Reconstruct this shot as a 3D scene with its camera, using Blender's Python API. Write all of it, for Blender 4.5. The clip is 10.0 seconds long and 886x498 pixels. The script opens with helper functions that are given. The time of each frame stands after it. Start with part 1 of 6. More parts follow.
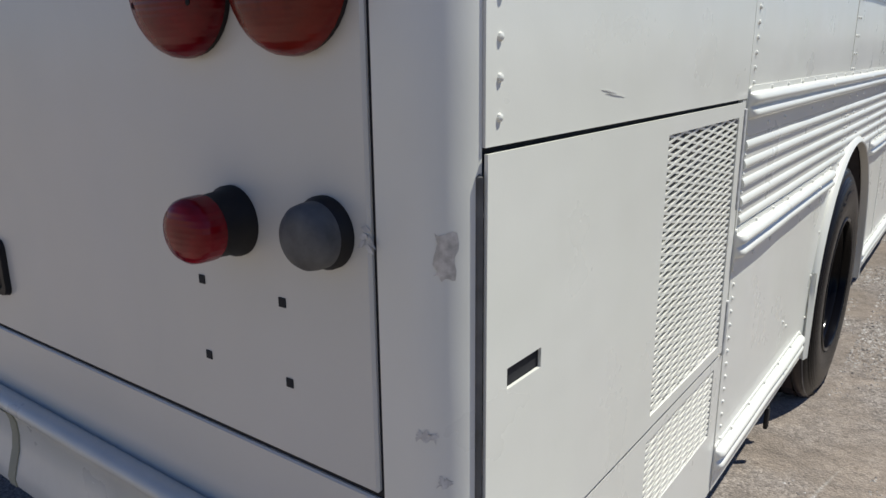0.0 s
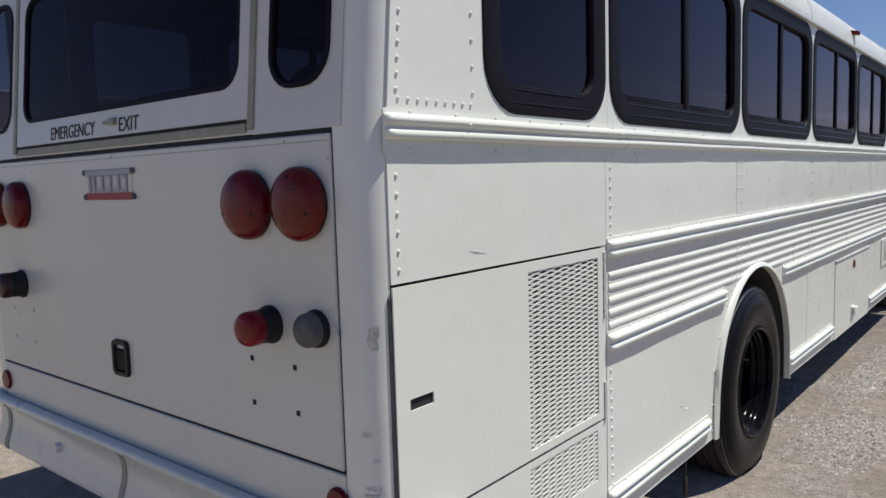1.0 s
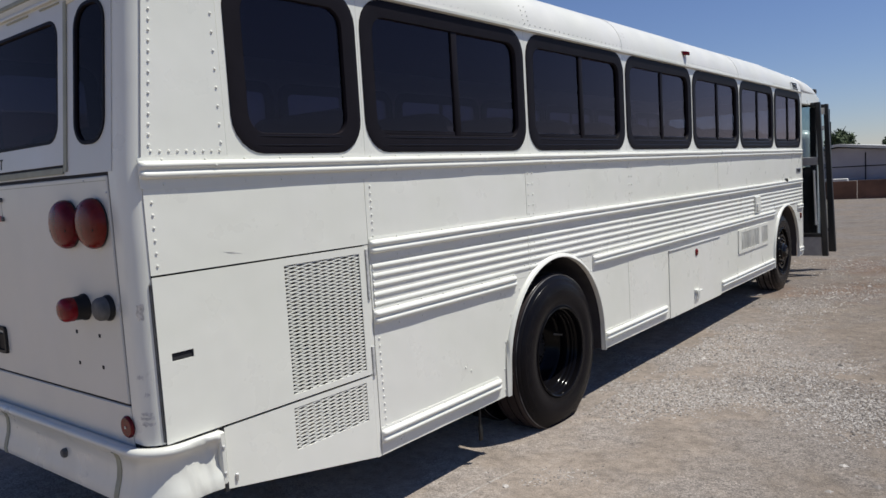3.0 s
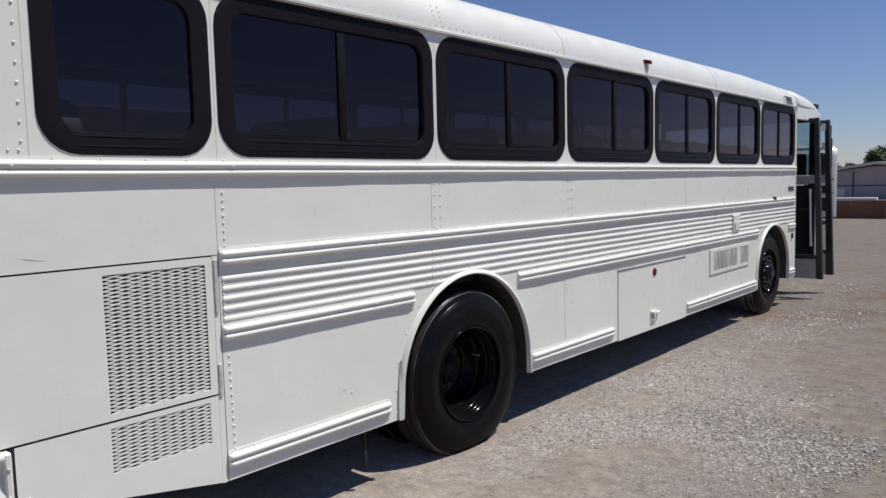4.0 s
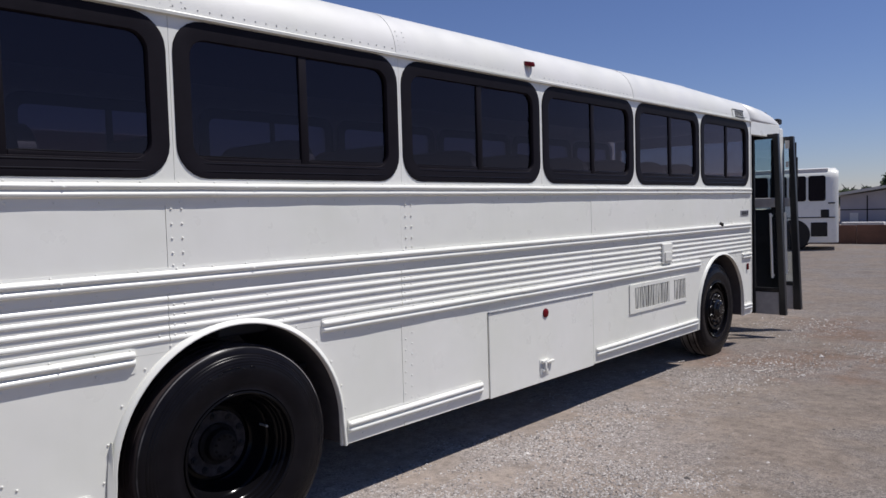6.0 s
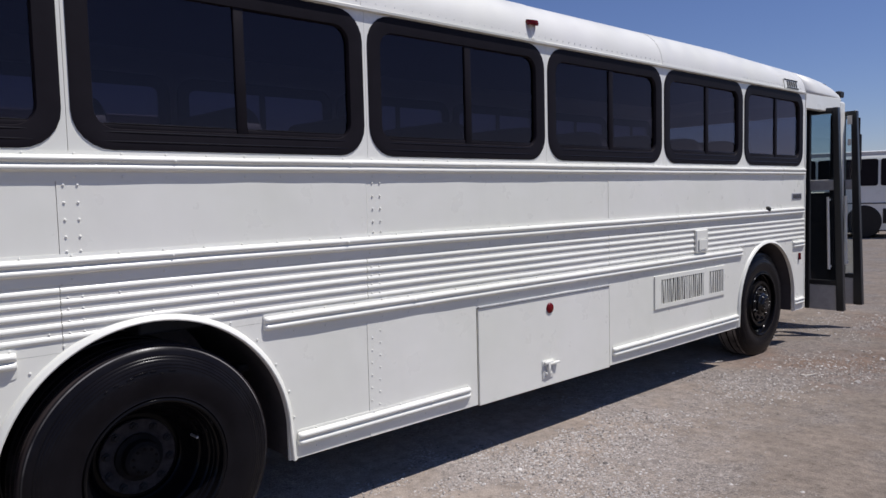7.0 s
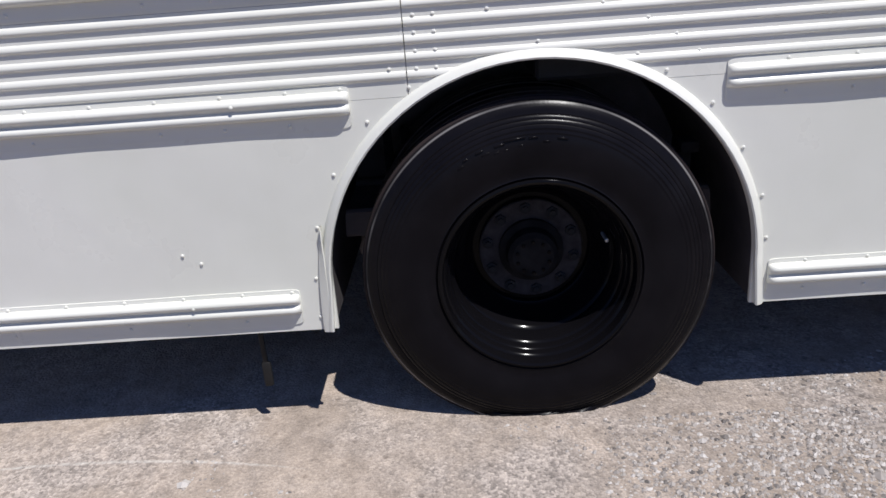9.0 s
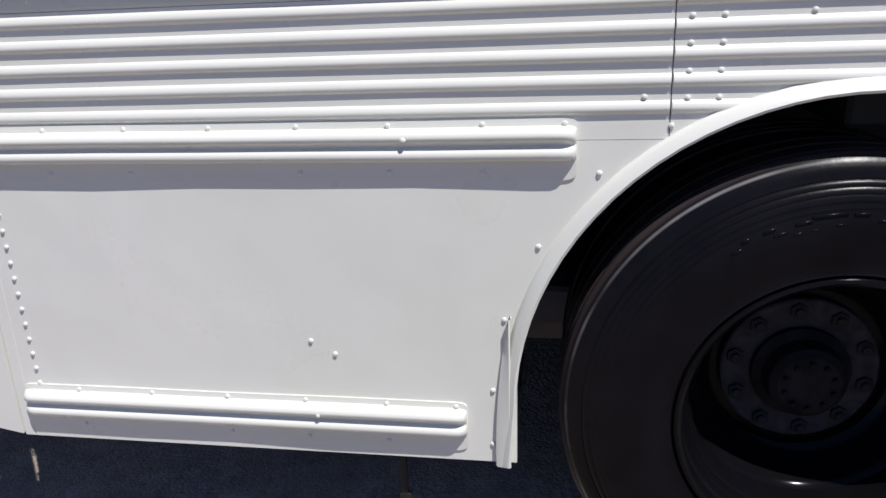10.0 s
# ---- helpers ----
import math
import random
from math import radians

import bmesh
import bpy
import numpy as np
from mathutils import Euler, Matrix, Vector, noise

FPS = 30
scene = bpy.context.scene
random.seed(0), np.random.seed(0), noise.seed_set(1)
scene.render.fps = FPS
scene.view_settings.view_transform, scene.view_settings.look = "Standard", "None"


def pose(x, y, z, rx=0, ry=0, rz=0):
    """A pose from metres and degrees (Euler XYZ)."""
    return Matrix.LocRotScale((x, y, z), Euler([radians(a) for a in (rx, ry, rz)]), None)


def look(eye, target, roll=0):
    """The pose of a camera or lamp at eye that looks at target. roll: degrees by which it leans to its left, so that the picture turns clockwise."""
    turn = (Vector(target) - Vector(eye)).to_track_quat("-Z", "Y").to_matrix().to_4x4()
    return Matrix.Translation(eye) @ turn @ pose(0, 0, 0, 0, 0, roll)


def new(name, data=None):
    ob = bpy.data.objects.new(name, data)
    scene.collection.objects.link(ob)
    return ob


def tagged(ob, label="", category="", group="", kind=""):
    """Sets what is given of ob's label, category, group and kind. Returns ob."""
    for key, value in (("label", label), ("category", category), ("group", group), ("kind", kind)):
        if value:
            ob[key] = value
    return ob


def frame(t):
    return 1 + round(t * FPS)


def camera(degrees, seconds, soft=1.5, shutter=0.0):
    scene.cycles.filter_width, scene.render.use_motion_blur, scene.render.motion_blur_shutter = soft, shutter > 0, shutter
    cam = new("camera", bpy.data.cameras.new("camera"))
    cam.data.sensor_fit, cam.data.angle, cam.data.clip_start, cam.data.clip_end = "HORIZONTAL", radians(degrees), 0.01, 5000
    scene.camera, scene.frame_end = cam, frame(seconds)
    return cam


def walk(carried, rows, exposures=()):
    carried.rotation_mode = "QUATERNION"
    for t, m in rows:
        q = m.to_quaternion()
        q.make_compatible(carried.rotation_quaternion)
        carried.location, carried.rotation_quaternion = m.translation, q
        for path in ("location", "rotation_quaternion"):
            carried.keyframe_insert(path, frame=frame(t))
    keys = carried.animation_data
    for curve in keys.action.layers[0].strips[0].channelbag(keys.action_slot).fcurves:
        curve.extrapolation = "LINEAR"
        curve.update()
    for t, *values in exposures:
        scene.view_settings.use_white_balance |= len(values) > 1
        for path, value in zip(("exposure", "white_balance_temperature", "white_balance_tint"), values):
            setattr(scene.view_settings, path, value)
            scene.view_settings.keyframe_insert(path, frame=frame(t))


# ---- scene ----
cam = camera(62.2, 10.0, soft=1.5)
PATH = [
    (0, (0.47, -0.649, 1.498), (-0.685, 0.901, 0.985), -0.5),
    (0.2, (0.587, -0.771, 1.524), (-0.623, 0.765, 1.103), -0.3),
    (0.5, (0.783, -0.95, 1.591), (-0.406, 0.606, 1.183), -0.6),
    (0.7, (0.938, -1.051, 1.608), (-0.295, 0.501, 1.34), -1.1),
    (1, (1.21, -1.202, 1.642), (-0.057, 0.334, 1.453), -1.7),
    (1.2, (1.357, -1.306, 1.674), (0.049, 0.191, 1.45), -1.1),
    (1.5, (1.51, -1.464, 1.669), (0.209, 0.05, 1.543), -1.6),
    (1.6, (1.555, -1.521, 1.661), (0.26, -0.003, 1.525), -2.1),
    (2, (1.782, -1.646, 1.692), (0.484, -0.131, 1.542), -2.8),
    (2.3, (2.008, -1.598, 1.687), (0.717, -0.075, 1.57), -1.7),
    (2.5, (2.178, -1.526, 1.675), (0.89, -0.007, 1.492), -1.6),
    (2.8, (2.39, -1.44, 1.659), (1.14, 0.11, 1.467), -1.6),
    (3, (2.462, -1.315, 1.674), (1.213, 0.236, 1.487), -3.4),
    (3.2, (2.555, -1.171, 1.654), (1.289, 0.366, 1.478), -3.0),
    (4.3, (3.006, -0.375, 1.683), (1.677, 1.11, 1.508), -1.5),
    (4.5, (3.046, -0.223, 1.678), (1.712, 1.258, 1.512), -2.2),
    (4.8, (3.044, 0.011, 1.662), (1.732, 1.515, 1.531), -1.3),
    (5, (3.09, 0.193, 1.662), (1.774, 1.694, 1.537), -1.7),
    (5.2, (3.078, 0.334, 1.637), (1.784, 1.854, 1.516), -2.0),
    (5.5, (3.154, 0.602, 1.633), (1.816, 2.084, 1.522), -2.4),
    (5.7, (3.177, 0.773, 1.637), (1.81, 2.23, 1.527), -1.9),
    (6.8, (3.126, 1.632, 1.648), (1.8, 3.127, 1.555), -0.5),
    (7, (3.072, 1.78, 1.607), (1.601, 3.129, 1.464), -1.4),
    (7.2, (3.013, 1.917, 1.587), (1.382, 3.069, 1.456), -1.9),
    (7.5, (2.904, 2.098, 1.553), (1.12, 2.975, 1.338), -2.1),
    (7.8, (2.721, 2.175, 1.486), (0.876, 2.863, 1.136), -1.4),
    (8, (2.607, 2.278, 1.437), (0.733, 2.827, 1.004), -2.1),
    (8.2, (2.458, 2.355, 1.409), (0.569, 2.808, 0.933), -3.5),
    (8.5, (2.298, 2.499, 1.384), (0.443, 2.922, 0.769), -4.1),
    (8.8, (2.124, 2.68, 1.358), (0.216, 2.803, 0.769), -5.4),
    (9, (2.01, 2.714, 1.369), (0.146, 2.656, 0.646), -4.4),
    (9.2, (1.882, 2.686, 1.343), (0.018, 2.58, 0.627), -2.3),
    (9.5, (1.679, 2.624, 1.29), (-0.223, 2.49, 0.686), 0.2),
    (9.8, (1.426, 2.508, 1.269), (-0.445, 2.246, 0.612), 0.9),
    (10, (1.357, 2.401, 1.264), (-0.523, 2.085, 0.66), -2.2),
]
walk(cam, [(t, look(eye, target, roll)) for t, eye, target, roll in PATH],
     exposures=[(0, 0.20, 6780, 4), (1.0, 0.19, 6820, 4), (2.5, 0.20, 6850, 5), (4.5, 0.09, 6650, 9), (7.0, 0.06, 6550, 12), (8.3, -0.06, 6450, 11), (9.0, 0.10, 6500, 11), (10, 0.12, 6550, 11)])

# ---------------------------------------------------------------- light
SUN = Vector((0.37, 0.33, 1.0)).normalized()
world = bpy.data.worlds.new("sky")
scene.world = world
world.use_nodes = True
wn = world.node_tree.nodes
sky = wn.new("ShaderNodeTexSky")
sky.sky_type = "NISHITA"
sky.sun_disc = False
sky.sun_elevation = math.asin(SUN.z)
sky.sun_rotation = math.atan2(SUN.x, SUN.y)
sky.air_density, sky.dust_density, sky.ozone_density = 1.0, 0.0, 3.0
wn["Background"].inputs[1].default_value = 0.059
deep = wn.new("ShaderNodeMix")
deep.data_type, deep.blend_type = "RGBA", "MULTIPLY"
deep.inputs[0].default_value = 1.0
deep.inputs[7].default_value = (0.90, 0.94, 1.28, 1)
world.node_tree.links.new(sky.outputs[0], deep.inputs[6])
world.node_tree.links.new(deep.outputs[2], wn["Background"].inputs[0])
sun = new("sun", bpy.data.lights.new("sun", "SUN"))
sun.data.energy, sun.data.angle, sun.data.color = 4.6, radians(0.53), (1.0, 0.985, 0.965)
sun.matrix_world = look(SUN * 40, (0, 0, 0))


# ---------------------------------------------------------------- materials
def nodes_of(name):
    m = bpy.data.materials.new(name)
    m.use_nodes = True
    nt = m.node_tree
    return m, nt, nt.nodes["Principled BSDF"]


def noise_tex(nt, scale, detail=4.0, rough=0.55, stretch=None):
    geo = nt.nodes.new("ShaderNodeNewGeometry")
    n = nt.nodes.new("ShaderNodeTexNoise")
    n.inputs["Scale"].default_value = scale
    n.inputs["Detail"].default_value = detail
    n.inputs["Roughness"].default_value = rough
    if stretch:
        mp = nt.nodes.new("ShaderNodeMapping")
        mp.inputs["Scale"].default_value = stretch
        nt.links.new(geo.outputs["Position"], mp.inputs["Vector"])
        nt.links.new(mp.outputs[0], n.inputs["Vector"])
    else:
        nt.links.new(geo.outputs["Position"], n.inputs["Vector"])
    return n


def ramp(nt, src, stops):
    r = nt.nodes.new("ShaderNodeValToRGB")
    els = r.color_ramp.elements
    while len(els) < len(stops):
        els.new(0.5)
    for e, (p, c) in zip(els, stops):
        e.position = p
        e.color = (*c, 1) if len(c) == 3 else c
    nt.links.new(src, r.inputs[0])
    return r


def mix(nt, fac, a, b, mode="MIX"):
    m = nt.nodes.new("ShaderNodeMix")
    m.data_type, m.blend_type = "RGBA", mode
    for sock, v in ((m.inputs[0], fac), (m.inputs[6], a), (m.inputs[7], b)):
        if hasattr(v, "is_linked"):
            nt.links.new(v, sock)
        elif isinstance(v, (int, float)):
            sock.default_value = v
        else:
            sock.default_value = (*v, 1)
    return m.outputs[2]


def bump(nt, bsdf, height, strength, dist, chain=None):
    b = nt.nodes.new("ShaderNodeBump")
    b.inputs["Strength"].default_value = strength
    b.inputs["Distance"].default_value = dist
    nt.links.new(height, b.inputs["Height"])
    if chain is not None:
        nt.links.new(chain.outputs[0], b.inputs["Normal"])
    nt.links.new(b.outputs[0], bsdf.inputs["Normal"])
    return b


def simple(name, col, rough=0.5, metal=0.0, vary=0.12, scale=14.0, bump_amt=0.15, coat=0.0, spec=0.5):
    m, nt, b = nodes_of(name)
    n = noise_tex(nt, scale, 5)
    dark = tuple(c * (1 - vary) for c in col)
    lite = tuple(min(1, c * (1 + vary)) for c in col)
    r = ramp(nt, n.outputs["Fac"], [(0.3, dark), (0.7, lite)])
    nt.links.new(r.outputs[0], b.inputs["Base Color"])
    b.inputs["Roughness"].default_value = rough
    b.inputs["Metallic"].default_value = metal
    b.inputs["Coat Weight"].default_value = coat
    b.inputs["Specular IOR Level"].default_value = spec
    n2 = noise_tex(nt, scale * 9, 3)
    bump(nt, b, n2.outputs["Fac"], bump_amt, 0.002)
    return m


def paint(name, col, dirt=(0.55, 0.53, 0.48), amount=0.35, rough=0.3, wave=0.5):
    """Brushed-over body paint on sheet metal: thin dust, orange peel and slightly buckled sheets."""
    m, nt, b = nodes_of(name)
    dust = ramp(nt, noise_tex(nt, 2.3, 6, 0.65).outputs["Fac"], [(0.45, (0, 0, 0)), (0.8, (1, 1, 1))])
    streak = ramp(nt, noise_tex(nt, 9.0, 5, 0.6, (1, 1, 0.18)).outputs["Fac"], [(0.5, (0, 0, 0)), (0.85, (1, 1, 1))])
    f1 = nt.nodes.new("ShaderNodeMath")
    f1.operation = "MULTIPLY_ADD"
    nt.links.new(dust.outputs[0], f1.inputs[0])
    f1.inputs[1].default_value = amount * 0.5
    f2 = nt.nodes.new("ShaderNodeMath")
    f2.operation = "MULTIPLY"
    nt.links.new(streak.outputs[0], f2.inputs[0])
    f2.inputs[1].default_value = amount * 0.4
    nt.links.new(f2.outputs[0], f1.inputs[2])
    chalk = ramp(nt, noise_tex(nt, 1.1, 4, 0.6).outputs["Fac"], [(0.35, (col[0] * 0.945, col[1] * 0.955, col[2] * 0.925)), (0.65, col)])
    nt.links.new(mix(nt, f1.outputs[0], chalk.outputs[0], dirt), b.inputs["Base Color"])
    rr = ramp(nt, noise_tex(nt, 5.0, 4).outputs["Fac"], [(0.3, (rough * 0.8,) * 3), (0.7, (rough * 1.3,) * 3)])
    nt.links.new(rr.outputs[0], b.inputs["Roughness"])
    b.inputs["Coat Weight"].default_value = 0.25
    b.inputs["Coat Roughness"].default_value = 0.15
    big = bump(nt, b, noise_tex(nt, 3.2, 2).outputs["Fac"], wave, 0.012)
    bump(nt, b, noise_tex(nt, 160.0, 3).outputs["Fac"], 0.10, 0.001, big)
    return m


def lens(name, col, rough=0.15, trans=0.35):
    m, nt, b = nodes_of(name)
    b.inputs["Base Color"].default_value = (*col, 1)
    b.inputs["Roughness"].default_value = rough
    b.inputs["Transmission Weight"].default_value = trans
    b.inputs["Specular IOR Level"].default_value = 0.25
    geo = nt.nodes.new("ShaderNodeNewGeometry")
    w = nt.nodes.new("ShaderNodeTexWave")
    w.bands_direction = "Z"
    w.inputs["Scale"].default_value = 36.0
    w.inputs["Distortion"].default_value = 0.4
    nt.links.new(geo.outputs["Position"], w.inputs["Vector"])
    bump(nt, b, w.outputs["Fac"], 0.14, 0.002)
    fade = ramp(nt, noise_tex(nt, 16, 5, 0.6).outputs["Fac"], [(0.3, tuple(c * 0.6 for c in col)), (0.75, tuple(min(1.0, c * 1.35) for c in col))])
    nt.links.new(fade.outputs[0], b.inputs["Base Color"])
    return m


def tinted(name, tint, gloss=(0.5, 0.43, 0.46)):
    m = bpy.data.materials.new(name)
    m.use_nodes = True
    nt = m.node_tree
    nt.nodes.clear()
    out = nt.nodes.new("ShaderNodeOutputMaterial")
    mx = nt.nodes.new("ShaderNodeMixShader")
    lw = nt.nodes.new("ShaderNodeLayerWeight")
    lw.inputs["Blend"].default_value = 0.5
    rise = nt.nodes.new("ShaderNodeMath")
    rise.operation = "POWER"
    rise.inputs[1].default_value = 5.0
    nt.links.new(lw.outputs["Facing"], rise.inputs[0])
    fr = nt.nodes.new("ShaderNodeMath")
    fr.operation = "MULTIPLY_ADD"
    fr.inputs[1].default_value, fr.inputs[2].default_value = 0.96, 0.04
    nt.links.new(rise.outputs[0], fr.inputs[0])
    tr = nt.nodes.new("ShaderNodeBsdfTransparent")
    tr.inputs[0].default_value = (*tint, 1)
    gl = nt.nodes.new("ShaderNodeBsdfGlossy")
    gl.inputs["Roughness"].default_value = 0.03
    gl.inputs["Color"].default_value = (*gloss, 1)
    nt.links.new(fr.outputs[0], mx.inputs[0])
    nt.links.new(tr.outputs[0], mx.inputs[1])
    nt.links.new(gl.outputs[0], mx.inputs[2])
    nt.links.new(mx.outputs[0], out.inputs[0])
    return m


def ground_material():
    m, nt, b = nodes_of("packed_gravel")
    broad = ramp(nt, noise_tex(nt, 0.35, 5, 0.6).outputs["Fac"], [(0.35, (0.385, 0.308, 0.250)), (0.5, (0.365, 0.297, 0.245)), (0.66, (0.33, 0.274, 0.232))])
    rust = ramp(nt, noise_tex(nt, 0.22, 4, 0.6, (1.0, 0.6, 1.0)).outputs["Fac"], [(0.52, (0, 0, 0)), (0.68, (0.35,) * 3)])
    c = mix(nt, rust.outputs[0], broad.outputs[0], (0.26, 0.165, 0.115))
    geo = nt.nodes.new("ShaderNodeNewGeometry")
    for place, size in (((0.9, 8.9, 0.0), (1.9, 1.3, 5.0)), ((1.6, 11.2, 0.0), (2.6, 1.4, 5.0))):
        mp = nt.nodes.new("ShaderNodeMapping")
        mp.vector_type = "TEXTURE"
        mp.inputs["Location"].default_value, mp.inputs["Scale"].default_value = place, size
        nt.links.new(geo.outputs["Position"], mp.inputs["Vector"])
        gr = nt.nodes.new("ShaderNodeTexGradient")
        gr.gradient_type = "SPHERICAL"
        nt.links.new(mp.outputs[0], gr.inputs[0])
        edge = nt.nodes.new("ShaderNodeMath")
        edge.operation = "MULTIPLY_ADD"
        nt.links.new(noise_tex(nt, 1.3, 5, 0.65).outputs["Fac"], edge.inputs[0])
        edge.inputs[1].default_value = 1.0
        nt.links.new(gr.outputs["Fac"], edge.inputs[2])
        spot = ramp(nt, edge.outputs[0], [(0.72, (0, 0, 0)), (0.98, (0.55,) * 3)])
        c = mix(nt, spot.outputs[0], c, (0.29, 0.165, 0.11))
    patch = ramp(nt, noise_tex(nt, 2.6, 6, 0.7).outputs["Fac"], [(0.35, (0.78,) * 3), (0.65, (1.15,) * 3)])
    c = mix(nt, 1.0, c, patch.outputs[0], "MULTIPLY")
    geo = nt.nodes.new("ShaderNodeNewGeometry")
    v = nt.nodes.new("ShaderNodeTexVoronoi")
    v.inputs["Scale"].default_value = 105.0
    nt.links.new(geo.outputs["Position"], v.inputs["Vector"])
    stone = ramp(nt, v.outputs["Color"], [(0.15, (0.60,) * 3), (0.5, (0.98,) * 3), (0.85, (1.45,) * 3)])
    where = ramp(nt, noise_tex(nt, 1.0, 6, 0.62).outputs["Fac"], [(0.45, (0.15,) * 3), (0.58, (0.8,) * 3)])
    grey = mix(nt, where.outputs[0], c, (0.345, 0.302, 0.276))
    c = mix(nt, where.outputs[0], grey, stone.outputs[0], "MULTIPLY")
    dots = nt.nodes.new("ShaderNodeTexVoronoi")
    dots.inputs["Scale"].default_value = 14.0
    nt.links.new(geo.outputs["Position"], dots.inputs["Vector"])
    speck = ramp(nt, dots.outputs["Distance"], [(0.10, (0.55, 0.53, 0.52)), (0.20, (1.0,) * 3)])
    c = mix(nt, 0.6, c, speck.outputs[0], "MULTIPLY")
    mott = ramp(nt, noise_tex(nt, 11.0, 5, 0.75).outputs["Fac"], [(0.36, (0.74,) * 3), (0.5, (1.0,) * 3), (0.66, (1.22,) * 3)])
    c = mix(nt, 0.8, c, mott.outputs[0], "MULTIPLY")
    grit = ramp(nt, noise_tex(nt, 130.0, 4, 0.75).outputs["Fac"], [(0.36, (0.74,) * 3), (0.5, (1.0,) * 3), (0.64, (1.26,) * 3)])
    c = mix(nt, 0.7, c, grit.outputs[0], "MULTIPLY")
    sep = nt.nodes.new("ShaderNodeSeparateXYZ")
    nt.links.new(geo.outputs["Position"], sep.inputs[0])

    def calc(op, p, q):
        n = nt.nodes.new("ShaderNodeMath")
        n.operation = op
        for sock, v in zip(n.inputs, (p, q)):
            if hasattr(v, "is_linked"):
                nt.links.new(v, sock)
            else:
                sock.default_value = v
        return n.outputs[0]
    # a pale dragged arc beside the rear wheel
    off = calc("SUBTRACT", sep.outputs["Y"], 1.45)
    bowed = calc("SUBTRACT", calc("SUBTRACT", sep.outputs["X"], 0.122), calc("MULTIPLY", calc("MULTIPLY", off, off), 0.16))
    wide = calc("MULTIPLY", calc("ABSOLUTE", bowed, 0.0), 90.0)
    ends = calc("MULTIPLY", calc("ABSOLUTE", calc("SUBTRACT", sep.outputs["Y"], 1.62), 0.0), 1.6)
    arc = calc("MAXIMUM", calc("SUBTRACT", calc("SUBTRACT", 1.0, wide), calc("POWER", ends, 4.0)), 0.0)
    ragged = ramp(nt, noise_tex(nt, 24.0, 4, 0.7).outputs["Fac"], [(0.36, (0,) * 3), (0.6, (0.7,) * 3)])
    c = mix(nt, calc("MULTIPLY", arc, ragged.outputs[0]), c, (0.62, 0.58, 0.54))
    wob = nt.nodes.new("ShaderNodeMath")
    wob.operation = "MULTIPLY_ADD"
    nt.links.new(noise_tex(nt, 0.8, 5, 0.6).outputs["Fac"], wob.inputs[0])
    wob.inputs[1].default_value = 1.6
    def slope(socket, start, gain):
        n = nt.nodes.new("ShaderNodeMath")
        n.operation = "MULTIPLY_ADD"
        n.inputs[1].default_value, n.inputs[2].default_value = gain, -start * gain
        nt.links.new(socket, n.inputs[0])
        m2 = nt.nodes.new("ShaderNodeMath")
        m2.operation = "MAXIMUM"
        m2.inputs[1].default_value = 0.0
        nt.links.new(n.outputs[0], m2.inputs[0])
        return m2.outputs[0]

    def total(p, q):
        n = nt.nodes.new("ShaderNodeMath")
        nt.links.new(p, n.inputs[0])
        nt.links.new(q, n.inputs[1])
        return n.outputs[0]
    # base colour falls to about three quarters away from the bus's sides and front
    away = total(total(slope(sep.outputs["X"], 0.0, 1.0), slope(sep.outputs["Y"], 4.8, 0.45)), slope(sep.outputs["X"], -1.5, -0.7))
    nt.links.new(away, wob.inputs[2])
    far_tone = ramp(nt, wob.outputs[0], [(0.0, (0.98, 0.99, 0.98)), (1.0, (0.755, 0.755, 0.735))])
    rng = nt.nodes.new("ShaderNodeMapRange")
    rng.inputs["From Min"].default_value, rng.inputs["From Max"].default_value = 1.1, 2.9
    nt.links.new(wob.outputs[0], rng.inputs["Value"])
    nt.links.new(rng.outputs[0], far_tone.inputs[0])
    c = mix(nt, 1.0, c, far_tone.outputs[0], "MULTIPLY")
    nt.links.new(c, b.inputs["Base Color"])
    b.inputs["Roughness"].default_value = 0.95
    b.inputs["Diffuse Roughness"].default_value = 1.0
    b.inputs["Specular IOR Level"].default_value = 0.2
    big = bump(nt, b, noise_tex(nt, 4.0, 5, 0.65).outputs["Fac"], 0.4, 0.05)
    fine = bump(nt, b, v.outputs["Distance"], 0.45, -0.008, big)
    bump(nt, b, noise_tex(nt, 90.0, 3, 0.7).outputs["Fac"], 0.35, 0.006, fine)
    return m


def stone_material():
    m, nt, b = nodes_of("loose_stones")
    geo = nt.nodes.new("ShaderNodeNewGeometry")
    r = ramp(nt, geo.outputs["Random Per Island"], [(0.0, (0.12, 0.108, 0.10)), (0.3, (0.30, 0.268, 0.245)), (0.7, (0.41, 0.375, 0.345)), (1.0, (0.55, 0.515, 0.485))])
    nt.links.new(r.outputs[0], b.inputs["Base Color"])
    b.inputs["Roughness"].default_value = 0.9
    return m


